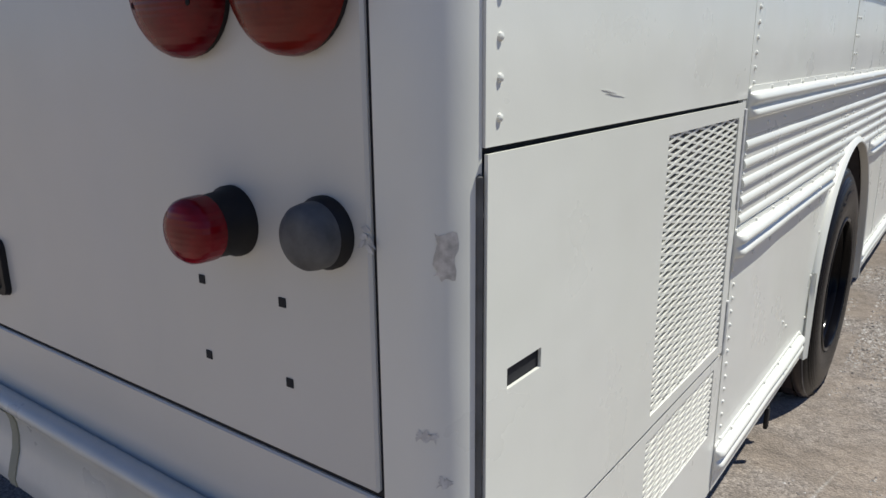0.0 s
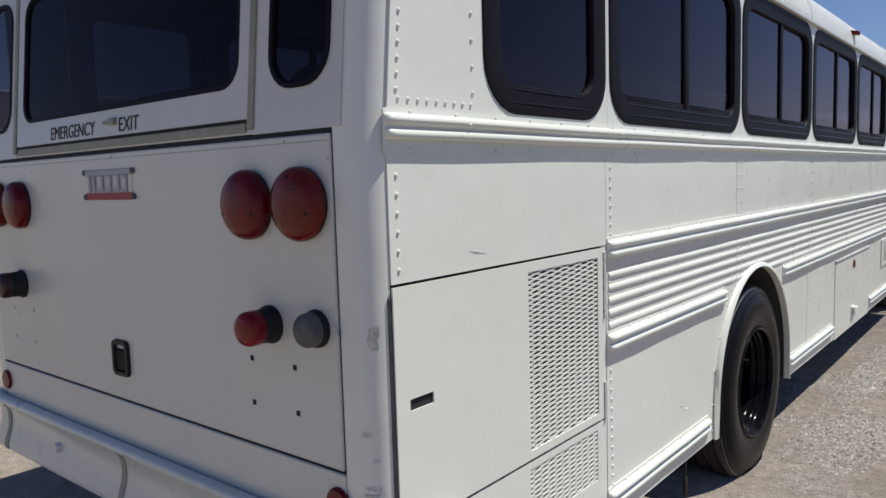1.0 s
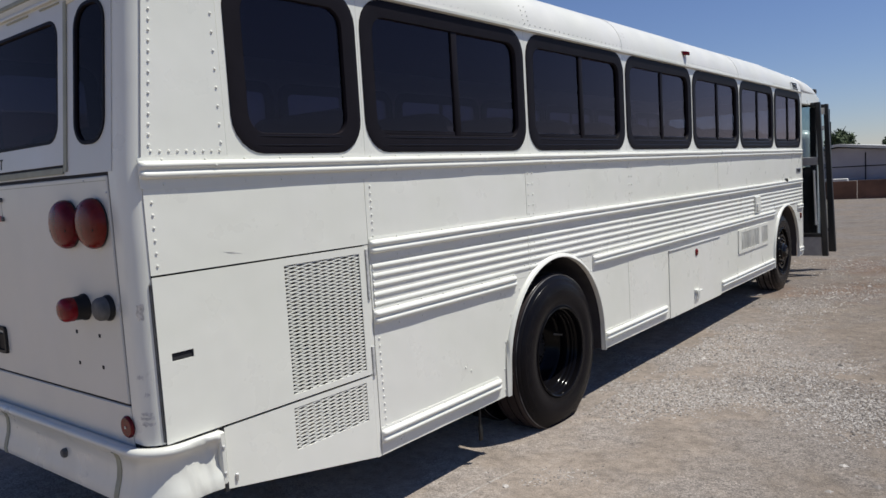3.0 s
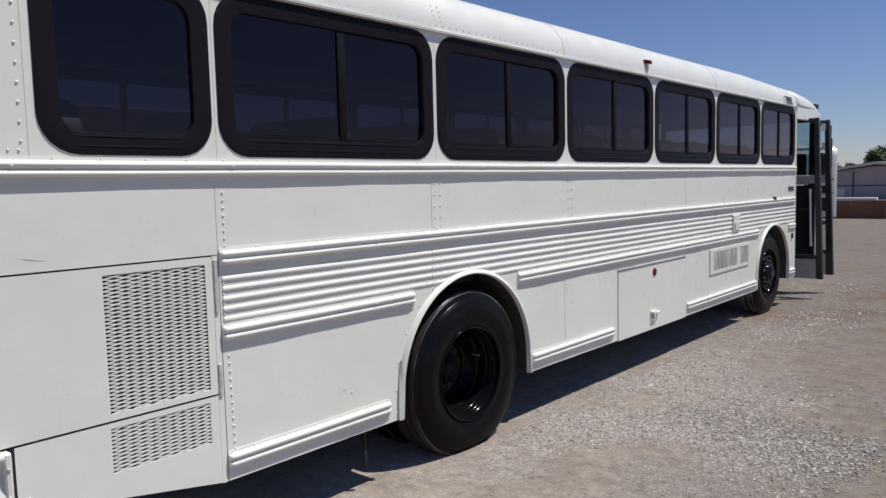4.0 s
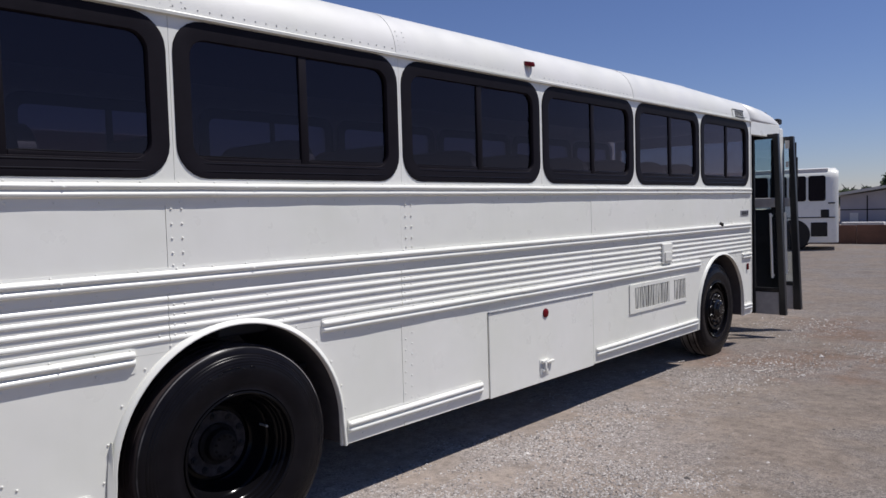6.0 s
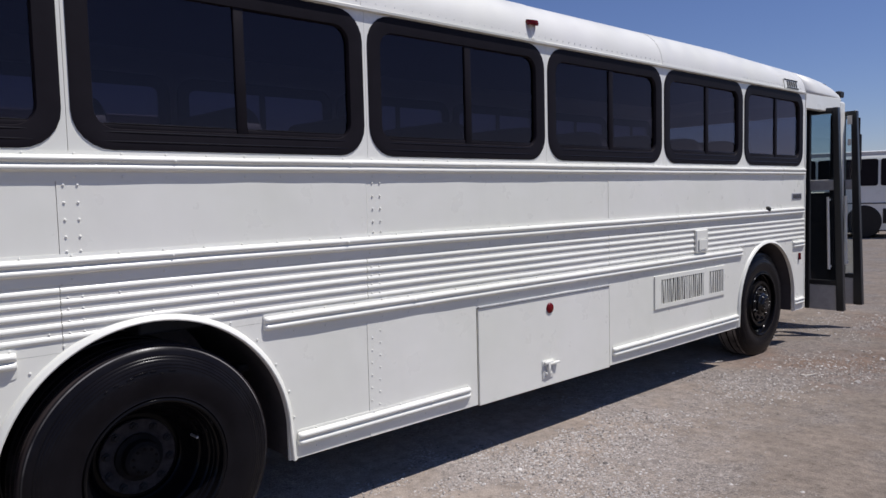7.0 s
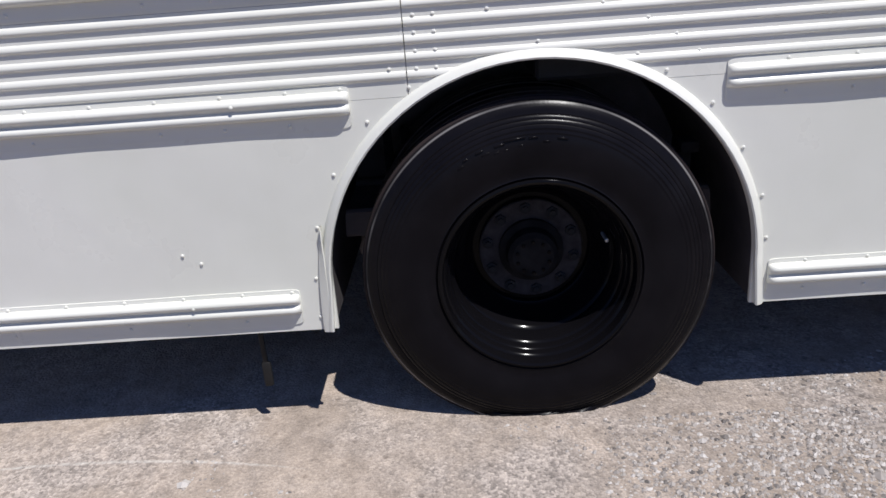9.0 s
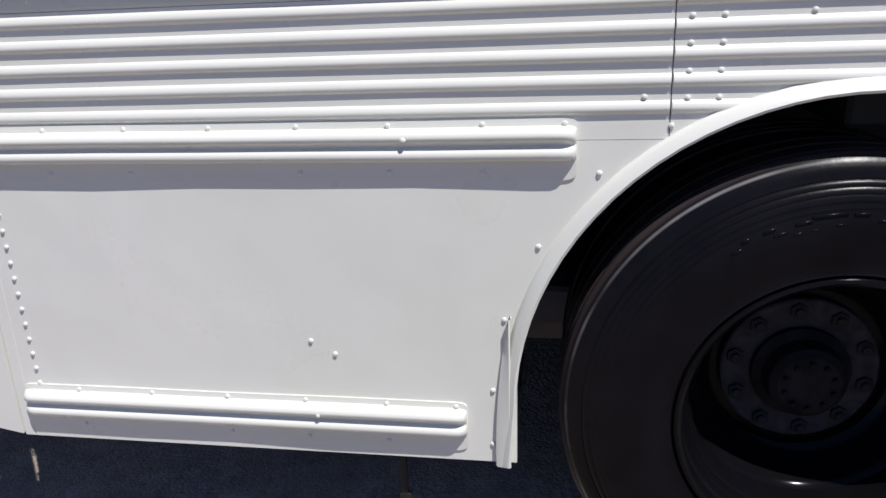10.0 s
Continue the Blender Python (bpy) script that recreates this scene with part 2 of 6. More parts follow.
def tyre_material(y, z):
    """Dressed black rubber with dust caught on the shoulder of a tyre whose axle is at (y, z)."""
    m, nt, b = nodes_of("tyre_rubber")
    r = ramp(nt, noise_tex(nt, 7, 5, 0.6).outputs["Fac"], [(0.35, (0.0050, 0.0045, 0.0060)), (0.75, (0.0085, 0.0078, 0.0098))])
    geo = nt.nodes.new("ShaderNodeNewGeometry")
    sub = nt.nodes.new("ShaderNodeVectorMath")
    sub.operation = "SUBTRACT"
    sub.inputs[1].default_value = (0, y, z)
    nt.links.new(geo.outputs["Position"], sub.inputs[0])
    flat = nt.nodes.new("ShaderNodeVectorMath")
    flat.operation = "MULTIPLY"
    flat.inputs[1].default_value = (0, 1, 1)
    nt.links.new(sub.outputs[0], flat.inputs[0])
    ln = nt.nodes.new("ShaderNodeVectorMath")
    ln.operation = "LENGTH"
    nt.links.new(flat.outputs[0], ln.inputs[0])
    ring = ramp(nt, ln.outputs["Value"], [(0.5145, (0, 0, 0)), (0.5155, (1, 1, 1)), (0.517, (1, 1, 1)), (0.518, (0, 0, 0))])
    worn = ramp(nt, noise_tex(nt, 2.2, 4, 0.6).outputs["Fac"], [(0.38, (0.15,) * 3), (0.55, (1, 1, 1))])
    f = mix(nt, 1.0, ring.outputs[0], worn.outputs[0], "MULTIPLY")
    tread = ramp(nt, ln.outputs["Value"], [(0.520, (0, 0, 0)), (0.527, (0.35,) * 3)])
    body = mix(nt, tread.outputs[0], r.outputs[0], (0.10, 0.078, 0.076))
    nt.links.new(mix(nt, f, body, (0.22, 0.21, 0.21)), b.inputs["Base Color"])
    b.inputs["Roughness"].default_value = 0.27
    b.inputs["Specular IOR Level"].default_value = 0.11
    bump(nt, b, noise_tex(nt, 120, 3).outputs["Fac"], 0.2, 0.001)
    return m


WHITE = paint("white_body_paint", (0.77, 0.76, 0.705), amount=0.22, rough=0.3, wave=0.35)
ROOFW = paint("white_roof_paint", (0.665, 0.655, 0.625), amount=0.3, rough=0.45, wave=0.25)
# the body white with the rear wall's shade put into its colour
REAR_SHADED = paint("white_paint_rear_shaded", (0.63, 0.615, 0.575), amount=0.35, rough=0.34, wave=0.25)
RAILW = paint("white_rail_paint", (0.75, 0.74, 0.685), amount=0.2, rough=0.32, wave=0.1)
BUMPW = paint("white_bumper_paint", (0.70, 0.69, 0.64), dirt=(0.33, 0.32, 0.28), amount=0.5, rough=0.3, wave=0.8)
OLIVE = simple("worn_olive_sealant", (0.30, 0.30, 0.23), 0.6)
# primer grey, also used where shading is put into a part's colour
GREYP = simple("grey_primer_and_shading", (0.45, 0.45, 0.44), 0.55, vary=0.3, scale=60)
SILVER = simple("bare_metal", (0.5, 0.5, 0.5), 0.4, 0.6, vary=0.3, scale=80)
SEAM = simple("dark_seam", (0.012, 0.012, 0.015), 0.8)
BLACK = simple("black_window_frame", (0.0112, 0.0095, 0.0125), 0.5, scale=8, bump_amt=0.12, spec=0.08)
BEAD = simple("gloss_black_bead", (0.008, 0.007, 0.009), 0.2, scale=8, bump_amt=0.1, spec=0.4)
RUBBER = simple("black_rubber", (0.02, 0.019, 0.019), 0.5, spec=0.2)
UNDER = simple("dusty_underbody", (0.22, 0.20, 0.205), 0.9, spec=0.1)
CAVITY = simple("engine_bay_shade", (0.02, 0.02, 0.02), 0.9, spec=0.1)
TYRE = tyre_material(2.931, 0.481)
FRONT_TYRE = tyre_material(8.795, 0.497)
RIM = simple("gloss_black_rim", (0.0045, 0.0042, 0.0052), 0.13, scale=5, bump_amt=0.05, spec=0.11)
DISC = simple("dusty_rim_disc", (0.050, 0.045, 0.048), 0.8, vary=0.35, scale=30, spec=0.05)
WELL = simple("dusty_black_wheel_well", (0.07, 0.064, 0.068), 0.9, spec=0.1)
WETB = simple("shiny_black_hub_paint", (0.007, 0.0065, 0.008), 0.14, bump_amt=0.05, spec=0.35)
HUB = simple("dusty_black_hub", (0.018, 0.017, 0.018), 0.7, vary=0.4, spec=0.06)
GLASS = tinted("tinted_glass", (0.385, 0.37, 0.43), (0.80, 0.63, 0.67))
REARGLASS = tinted("dark_rear_glass", (0.37, 0.36, 0.39), (0.46, 0.36, 0.34))
CLEAR = tinted("door_glass", (0.80, 0.85, 0.86), (0.6, 0.52, 0.55))
RED = lens("red_lens", (0.145, 0.002, 0.006), 0.22, 0.1)
AMBER = lens("faded_amber_lens", (0.15, 0.0105, 0.006), 0.22, 0.1)
SIGNAL = lens("red_stop_lens", (0.26, 0.006, 0.012), 0.15, 0.2)
SCUFF = simple("worn_paint", (0.58, 0.57, 0.54), 0.5, vary=0.25, scale=70)
GREYL = simple("grey_faded_lamp", (0.11, 0.11, 0.108), 0.55, vary=0.25, scale=30, spec=0.2)
INTER = simple("cabin_panels", (0.13, 0.12, 0.128), 0.7)
CFLOOR = simple("cabin_floor", (0.04, 0.04, 0.045), 0.7)
SEATM = simple("dark_seat_vinyl", (0.05, 0.05, 0.06), 0.55)
GREYD = simple("grey_door_panel", (0.36, 0.355, 0.36), 0.45)
BLACKD = simple("black_door_frame", (0.015, 0.015, 0.017), 0.35)
INK = simple("black_lettering", (0.015, 0.015, 0.015), 0.6)
CAPW = simple("pale_roof_edge", (0.6, 0.58, 0.55), 0.7)
LOGOR = simple("red_plate", (0.30, 0.03, 0.04), 0.5)
LOGOG = simple("grey_plate", (0.33, 0.33, 0.36), 0.4, 0.2)


# ---------------------------------------------------------------- mesh helpers
def mesh_ob(name, verts, faces, mat, parent=None, label="", smooth=False, fix=True):
    me = bpy.data.meshes.new(name)
    me.from_pydata(verts, [], faces)
    me.update()
    if fix:
        bm = bmesh.new()
        bm.from_mesh(me)
        bmesh.ops.recalc_face_normals(bm, faces=bm.faces)
        bm.to_mesh(me)
        bm.free()
    me.materials.append(mat)
    ob = new(name, me)
    if parent is not None:
        ob.parent = parent
    if label:
        ob["label"] = label
    if smooth:
        shade(me)
    return ob


def shade(me, angle=0.7):
    for p in me.polygons:
        p.use_smooth = True
    me.set_sharp_from_angle(angle=angle)


def part(name, bm, mat, parent, label="", smooth=True, angle=0.7):
    me = bpy.data.meshes.new(name)
    bmesh.ops.recalc_face_normals(bm, faces=bm.faces)
    bm.to_mesh(me)
    bm.free()
    me.materials.append(mat)
    if smooth:
        shade(me, angle)
    ob = new(name, me)
    if parent is not None:
        ob.parent = parent
    if label:
        ob["label"] = label
    return ob


def add_box(bm, lo, hi, bevel=0.0, seg=2):
    lo, hi = Vector(lo), Vector(hi)
    r = bmesh.ops.create_cube(bm, size=1.0)
    vs = r["verts"]
    for v in vs:
        v.co = Vector(((lo.x + hi.x) / 2 + v.co.x * (hi.x - lo.x), (lo.y + hi.y) / 2 + v.co.y * (hi.y - lo.y), (lo.z + hi.z) / 2 + v.co.z * (hi.z - lo.z)))
    if bevel:
        es = list({e for v in vs for e in v.link_edges})
        bmesh.ops.bevel(bm, geom=es, offset=bevel, segments=seg, affect="EDGES", profile=0.5)


def box(name, lo, hi, mat, parent, bevel=0.003, label=""):
    bm = bmesh.new()
    add_box(bm, lo, hi, bevel, 1)
    return part(name, bm, mat, parent, label, smooth=False)


def sweep(name, prof, path, mat, parent, label="", closed=True, caps=True, smooth=True):
    """prof: list of (outward, z). path: list of (point xy, outward xy). One mesh."""
    verts, faces, n = [], [], len(prof)
    for (px, py), (ox, oy) in path:
        for o, z in prof:
            verts.append((px + ox * o, py + oy * o, z))
    for i in range(len(path) - 1):
        for j in range(n if closed else n - 1):
            k = (j + 1) % n
            faces.append((i * n + j, i * n + k, (i + 1) * n + k, (i + 1) * n + j))
    if caps and closed:
        faces.append(tuple(range(n)))
        faces.append(tuple((len(path) - 1) * n + j for j in range(n)))
    return mesh_ob(name, verts, faces, mat, parent, label, smooth)


def along(y0, y1, step=0.7, x=0.0):
    k = max(1, int((y1 - y0) / step))
    return [((x, y0 + (y1 - y0) * i / k), (1, 0)) for i in range(k + 1)]


def lathe(bm, prof, seg=32, m=None):
    """prof: (radius, height) round the z axis."""
    rings = []
    for r, h in prof:
        if r < 1e-6:
            rings.append([bm.verts.new((0, 0, h))])
        else:
            rings.append([bm.verts.new((r * math.cos(2 * math.pi * i / seg), r * math.sin(2 * math.pi * i / seg), h)) for i in range(seg)])
    for a, b in zip(rings, rings[1:]):
        if len(a) == 1 and len(b) == 1:
            continue
        for i in range(seg):
            j = (i + 1) % seg
            if len(a) == 1:
                bm.faces.new((a[0], b[i], b[j]))
            elif len(b) == 1:
                bm.faces.new((a[i], a[j], b[0]))
            else:
                bm.faces.new((a[i], a[j], b[j], b[i]))
    if m is not None:
        bmesh.ops.transform(bm, matrix=m, verts=[v for r in rings for v in r])


def rrect(y0, y1, z0, z1, r, seg=6):
    pts = []
    for cy, cz, a0 in ((y1 - r, z1 - r, 0), (y0 + r, z1 - r, 90), (y0 + r, z0 + r, 180), (y1 - r, z0 + r, 270)):
        for i in range(seg + 1):
            a = radians(a0 + 90 * i / seg)
            pts.append((cy + r * math.cos(a), cz + r * math.sin(a)))
    return pts


def out_to(p, y0, y1, z0, z1, c):
    """Where the ray from c through p meets the rectangle."""
    dy, dz = p[0] - c[0], p[1] - c[1]
    k = min(((y1 if dy > 0 else y0) - c[0]) / dy if abs(dy) > 1e-9 else 1e9, ((z1 if dz > 0 else z0) - c[1]) / dz if abs(dz) > 1e-9 else 1e9)
    return (c[0] + dy * k, c[1] + dz * k)


def at_side(u, v, d):
    return (d, u, v)


def at_rear(u, v, d):
    return (u, REAR - d, v)


def at_left(u, v, d):
    return (-W - d, u, v)


def ring_plate(name, outer, inner, d0, d1, mat, parent, to, label="", smooth=True):
    """A plate between two loops of equally many points, from depth d0 to d1."""
    n, verts, faces = len(outer), [], []
    for loop, d in ((outer, d1), (inner, d1), (inner, d0), (outer, d0)):
        verts += [to(u, v, d) for u, v in loop]
    for k in range(4):
        for i in range(n):
            j = (i + 1) % n
            a, b = k * n, ((k + 1) % 4) * n
            faces.append((a + i, a + j, b + j, b + i))
    return mesh_ob(name, verts, faces, mat, parent, label, smooth)


def bay(name, rect, hole, d0, d1, mat, parent, to, r):
    y0, y1, z0, z1 = rect
    inner = rrect(*hole, r)
    c = ((hole[0] + hole[1]) / 2, (hole[2] + hole[3]) / 2)
    outer = [out_to(p, y0, y1, z0, z1, c) for p in inner]
    # pull the nearest point to each corner
    for cy in (y0, y1):
        for cz in (z0, z1):
            i = min(range(len(outer)), key=lambda k: (outer[k][0] - cy) ** 2 + (outer[k][1] - cz) ** 2)
            outer[i] = (cy, cz)
    return ring_plate(name, outer, inner, d0, d1, mat, parent, to)


def frame_loops(name, loops, mat, parent, to, label=""):
    """A moulded ring: loops of (hole rectangle, radius, depth), joined one after another and closed."""
    verts, faces = [], []
    n = None
    for rect, r, d in loops:
        pts = rrect(*rect, r)
        n = len(pts)
        verts += [to(u, v, d) for u, v in pts]
    m = len(loops)
    for k in range(m):
        for i in range(n):
            j = (i + 1) % n
            a, b = k * n, ((k + 1) % m) * n
            faces.append((a + i, a + j, b + j, b + i))
    return mesh_ob(name, verts, faces, mat, parent, label, True)


def pane(name, rect, r, d, mat, parent, to, thick=0.004):
    pts = rrect(*rect, r, 5)
    n = len(pts)
    verts = [to(u, v, d) for u, v in pts] + [to(u, v, d - thick) for u, v in pts]
    faces = [tuple(range(n)), tuple(range(2 * n - 1, n - 1, -1))] + [(i, (i + 1) % n, n + (i + 1) % n, n + i) for i in range(n)]
    ob = mesh_ob(name, verts, faces, mat, parent)
    ob.visible_shadow = False
    return ob


RIVETS = {}
SINGLE = [0]


def rivet_mesh(to, mat, r, h):
    key = (tuple(to(0.1, 0.2, 0.3)), mat.name, r, h)
    if key not in RIVETS:
        verts, faces = [], []
        o = Vector(to(0, 0, 0))
        for rr, hh in ((r, -0.0005), (r * 0.85, h * 0.65), (r * 0.4, h)):
            for i in range(8):
                a = 2 * math.pi * i / 8
                verts.append(tuple(Vector(to(rr * math.cos(a), rr * math.sin(a), hh)) - o))
        for k in range(2):
            for i in range(8):
                j = (i + 1) % 8
                faces.append((k * 8 + i, k * 8 + j, (k + 1) * 8 + j, (k + 1) * 8 + i))
        faces.append(tuple(16 + i for i in range(8)))
        ob = mesh_ob("rivet", verts, faces, mat, None, "", True)
        RIVETS[key] = ob.data
        bpy.data.objects.remove(ob)
    return RIVETS[key]


def rivets(name, spots, parent, to, mat=None, r=0.0058, h=0.0046, base=0.0):
    """Domed rivet heads at (u, v) or (u, v, base): single ones along the stretch that is passed nearest, the others joined."""
    mat = mat or RAILW
    me = rivet_mesh(to, mat, r, h)
    src_v = [v.co.copy() for v in me.vertices]
    src_f = [tuple(p.vertices) for p in me.polygons]
    verts, faces = [], []
    for s in spots:
        p = Vector(to(s[0], s[1], s[2] if len(s) > 2 else base))
        if 0.0 < p.y < 3.75 and p.z < 1.9 and SINGLE[0] < 300:
            ob = new("rivet", me)
            ob.location = p
            ob.parent = parent
            SINGLE[0] += 1
        else:
            o = len(verts)
            verts += [tuple(p + v) for v in src_v]
            faces += [tuple(o + i for i in f) for f in src_f]
    if verts:
        tagged(mesh_ob(name, verts, faces, mat, parent, "", True, False), kind="stuff")


# ---------------------------------------------------------------- the bus: plan
W, REAR, FRONT = 2.42, 0.01, 10.95
POSTS = [1.197, 2.650, 4.085, 5.530, 6.945, 8.305]
WEND = 9.63
END = 9.68
ARCHES = ((2.937, 0.494, 0.622), (8.815, 0.495, 0.590))
UPPER_SEAMS = [1.178, 2.598, 4.068, 6.21, 8.35, END]
RIB_SEAMS = [1.178, 2.590, 4.056, 6.21, 8.35, END]


def rake(z):
    """How far the rear wall leans forward above the waist."""
    return 0.10 * max(0.0, z - 1.78)


def arch_z(y, grow=0.0):
    for c, zc, r in ARCHES:
        d = abs(y - c)
        if d < r + grow:
            return zc + math.sqrt((r + grow) ** 2 - d * d)
    return -1.0


def clear_of_arch(y0, y1, z, grow=0.026):
    """The stretches of y0..y1 that an arch leaves at height z."""
    spans = [(y0, y1)]
    for c, zc, r in ARCHES:
        rr = r + grow
        if z >= zc + rr:
            continue
        half = rr if z < zc else math.sqrt(rr * rr - (z - zc) ** 2)
        cut = []
        for a, b in spans:
            if b <= c - half or a >= c + half:
                cut.append((a, b))
            else:
                if a < c - half:
                    cut.append((a, c - half))
                if b > c + half:
                    cut.append((c + half, b))
        spans = cut
    return [s for s in spans if s[1] - s[0] > 0.01]


def skin(name, y0, y1, z0, z1, d, mat, parent, thick=0.012, label=""):
    """A sheet of the side, cut out along the wheel arches."""
    ys = {y0, y1}
    for c, zc, r in ARCHES:
        for i in range(49):
            a = math.pi * i / 48
            y = c + r * math.cos(a)
            if y0 < y < y1:
                ys.add(y)
        top = z1 - 0.001 - zc
        if 0 < top < r:
            for y in (c - math.sqrt(r * r - top * top), c + math.sqrt(r * r - top * top)):
                if y0 < y < y1:
                    ys.add(y)
    ys = sorted(ys)
    verts, faces = [], []
    for y in ys:
        lo = max(z0, arch_z(y)) if arch_z(y) > 0.5 else z0
        lo = min(lo, z1 - 0.001)
        verts += [(d, y, lo), (d, y, z1), (d - thick, y, z1), (d - thick, y, lo)]
    n = len(ys)
    for i in range(n - 1):
        a, b = 4 * i, 4 * (i + 1)
        if verts[a][2] > z1 - 0.002 and verts[b][2] > z1 - 0.002:
            continue
        for j in range(4):
            k = (j + 1) % 4
            faces.append((a + j, b + j, b + k, a + k))
    faces += [(0, 1, 2, 3), tuple(4 * (n - 1) + j for j in (3, 2, 1, 0))]
    return mesh_ob(name, verts, faces, mat, parent, label)


bus = tagged(new("bus"), "long white flat-fronted bus with ribbed sides and dark windows on gravel", "bus")
bus.location = (0, 0, 0)

RAIL = [(0.0, 0.030), (0.0035, 0.030), (0.0045, 0.017), (0.013, 0.0155), (0.0215, 0.011), (0.0265, 0.003), (0.0265, -0.003), (0.0215, -0.0095), (0.0145, -0.0145), (0.0125, -0.018), (0.0155, -0.0215),
        (0.0215, -0.0255), (0.0245, -0.032), (0.0235, -0.0395), (0.017, -0.046), (0.0045, -0.049), (0.0035, -0.085), (0.0, -0.085)]
RIB = [(-0.001, 0.0125), (0.0015, 0.0115), (0.0050, 0.0070), (0.0072, 0.0010), (0.0076, -0.0030), (0.0064, -0.0070), (0.0030, -0.0105), (0.0003, -0.0125), (-0.001, -0.0130)]


def rail(z, y0, y1, name="rub_rail", label=""):
    ends = [0.0, 0.003, 0.008, 0.016, 0.026]
    ys = [y0 + e for e in ends] + [y0 + 0.06 + (y1 - y0 - 0.12) * i / max(2, int((y1 - y0) / 0.22)) for i in range(max(2, int((y1 - y0) / 0.22)) + 1)] + [y1 - e for e in ends[::-1]]
    verts, faces, n = [], [], len(RAIL)
    for y in ys:
        e = min(y - y0, y1 - y, 0.026)
        k = 0.15 + 0.85 * math.sqrt(max(0.0, 1 - (1 - e / 0.026) ** 2))
        wave = 0.0012 * math.sin(y * 5.1 + z * 7) + 0.0009 * math.sin(y * 13.7 + z)
        for o, dz in RAIL:
            oo = o if o < 0.005 else 0.004 + (o - 0.004) * k + wave * k
            mid = -0.017
            zz = mid + (dz - mid) * ((0.72 + 0.28 * k) if o >= 0.005 else (0.80 + 0.20 * k))
            verts.append((oo, y, z + zz + 0.5 * wave))
    for i in range(len(ys) - 1):
        for j in range(n):
            q = (j + 1) % n
            faces.append((i * n + j, i * n + q, (i + 1) * n + q, (i + 1) * n + j))
    faces += [tuple(range(n)), tuple((len(ys) - 1) * n + j for j in range(n))]
    ob = mesh_ob(name, verts, faces, RAILW, bus, label, True)
    spots = []
    y = y1 - 0.022
    k = 0
    while y > y0 + 0.02:
        spots.append((y, z + 0.021, 0.004))
        if k % 4:
            spots.append((y, z - 0.068, 0.004))
        if k % 5 == 2:
            spots.append((y + 0.033, z - 0.004, 0.0255))
        y -= 0.15 if k == 0 else 0.180
        k += 1
    rivets("rivets", spots, ob, at_side)
    return ob


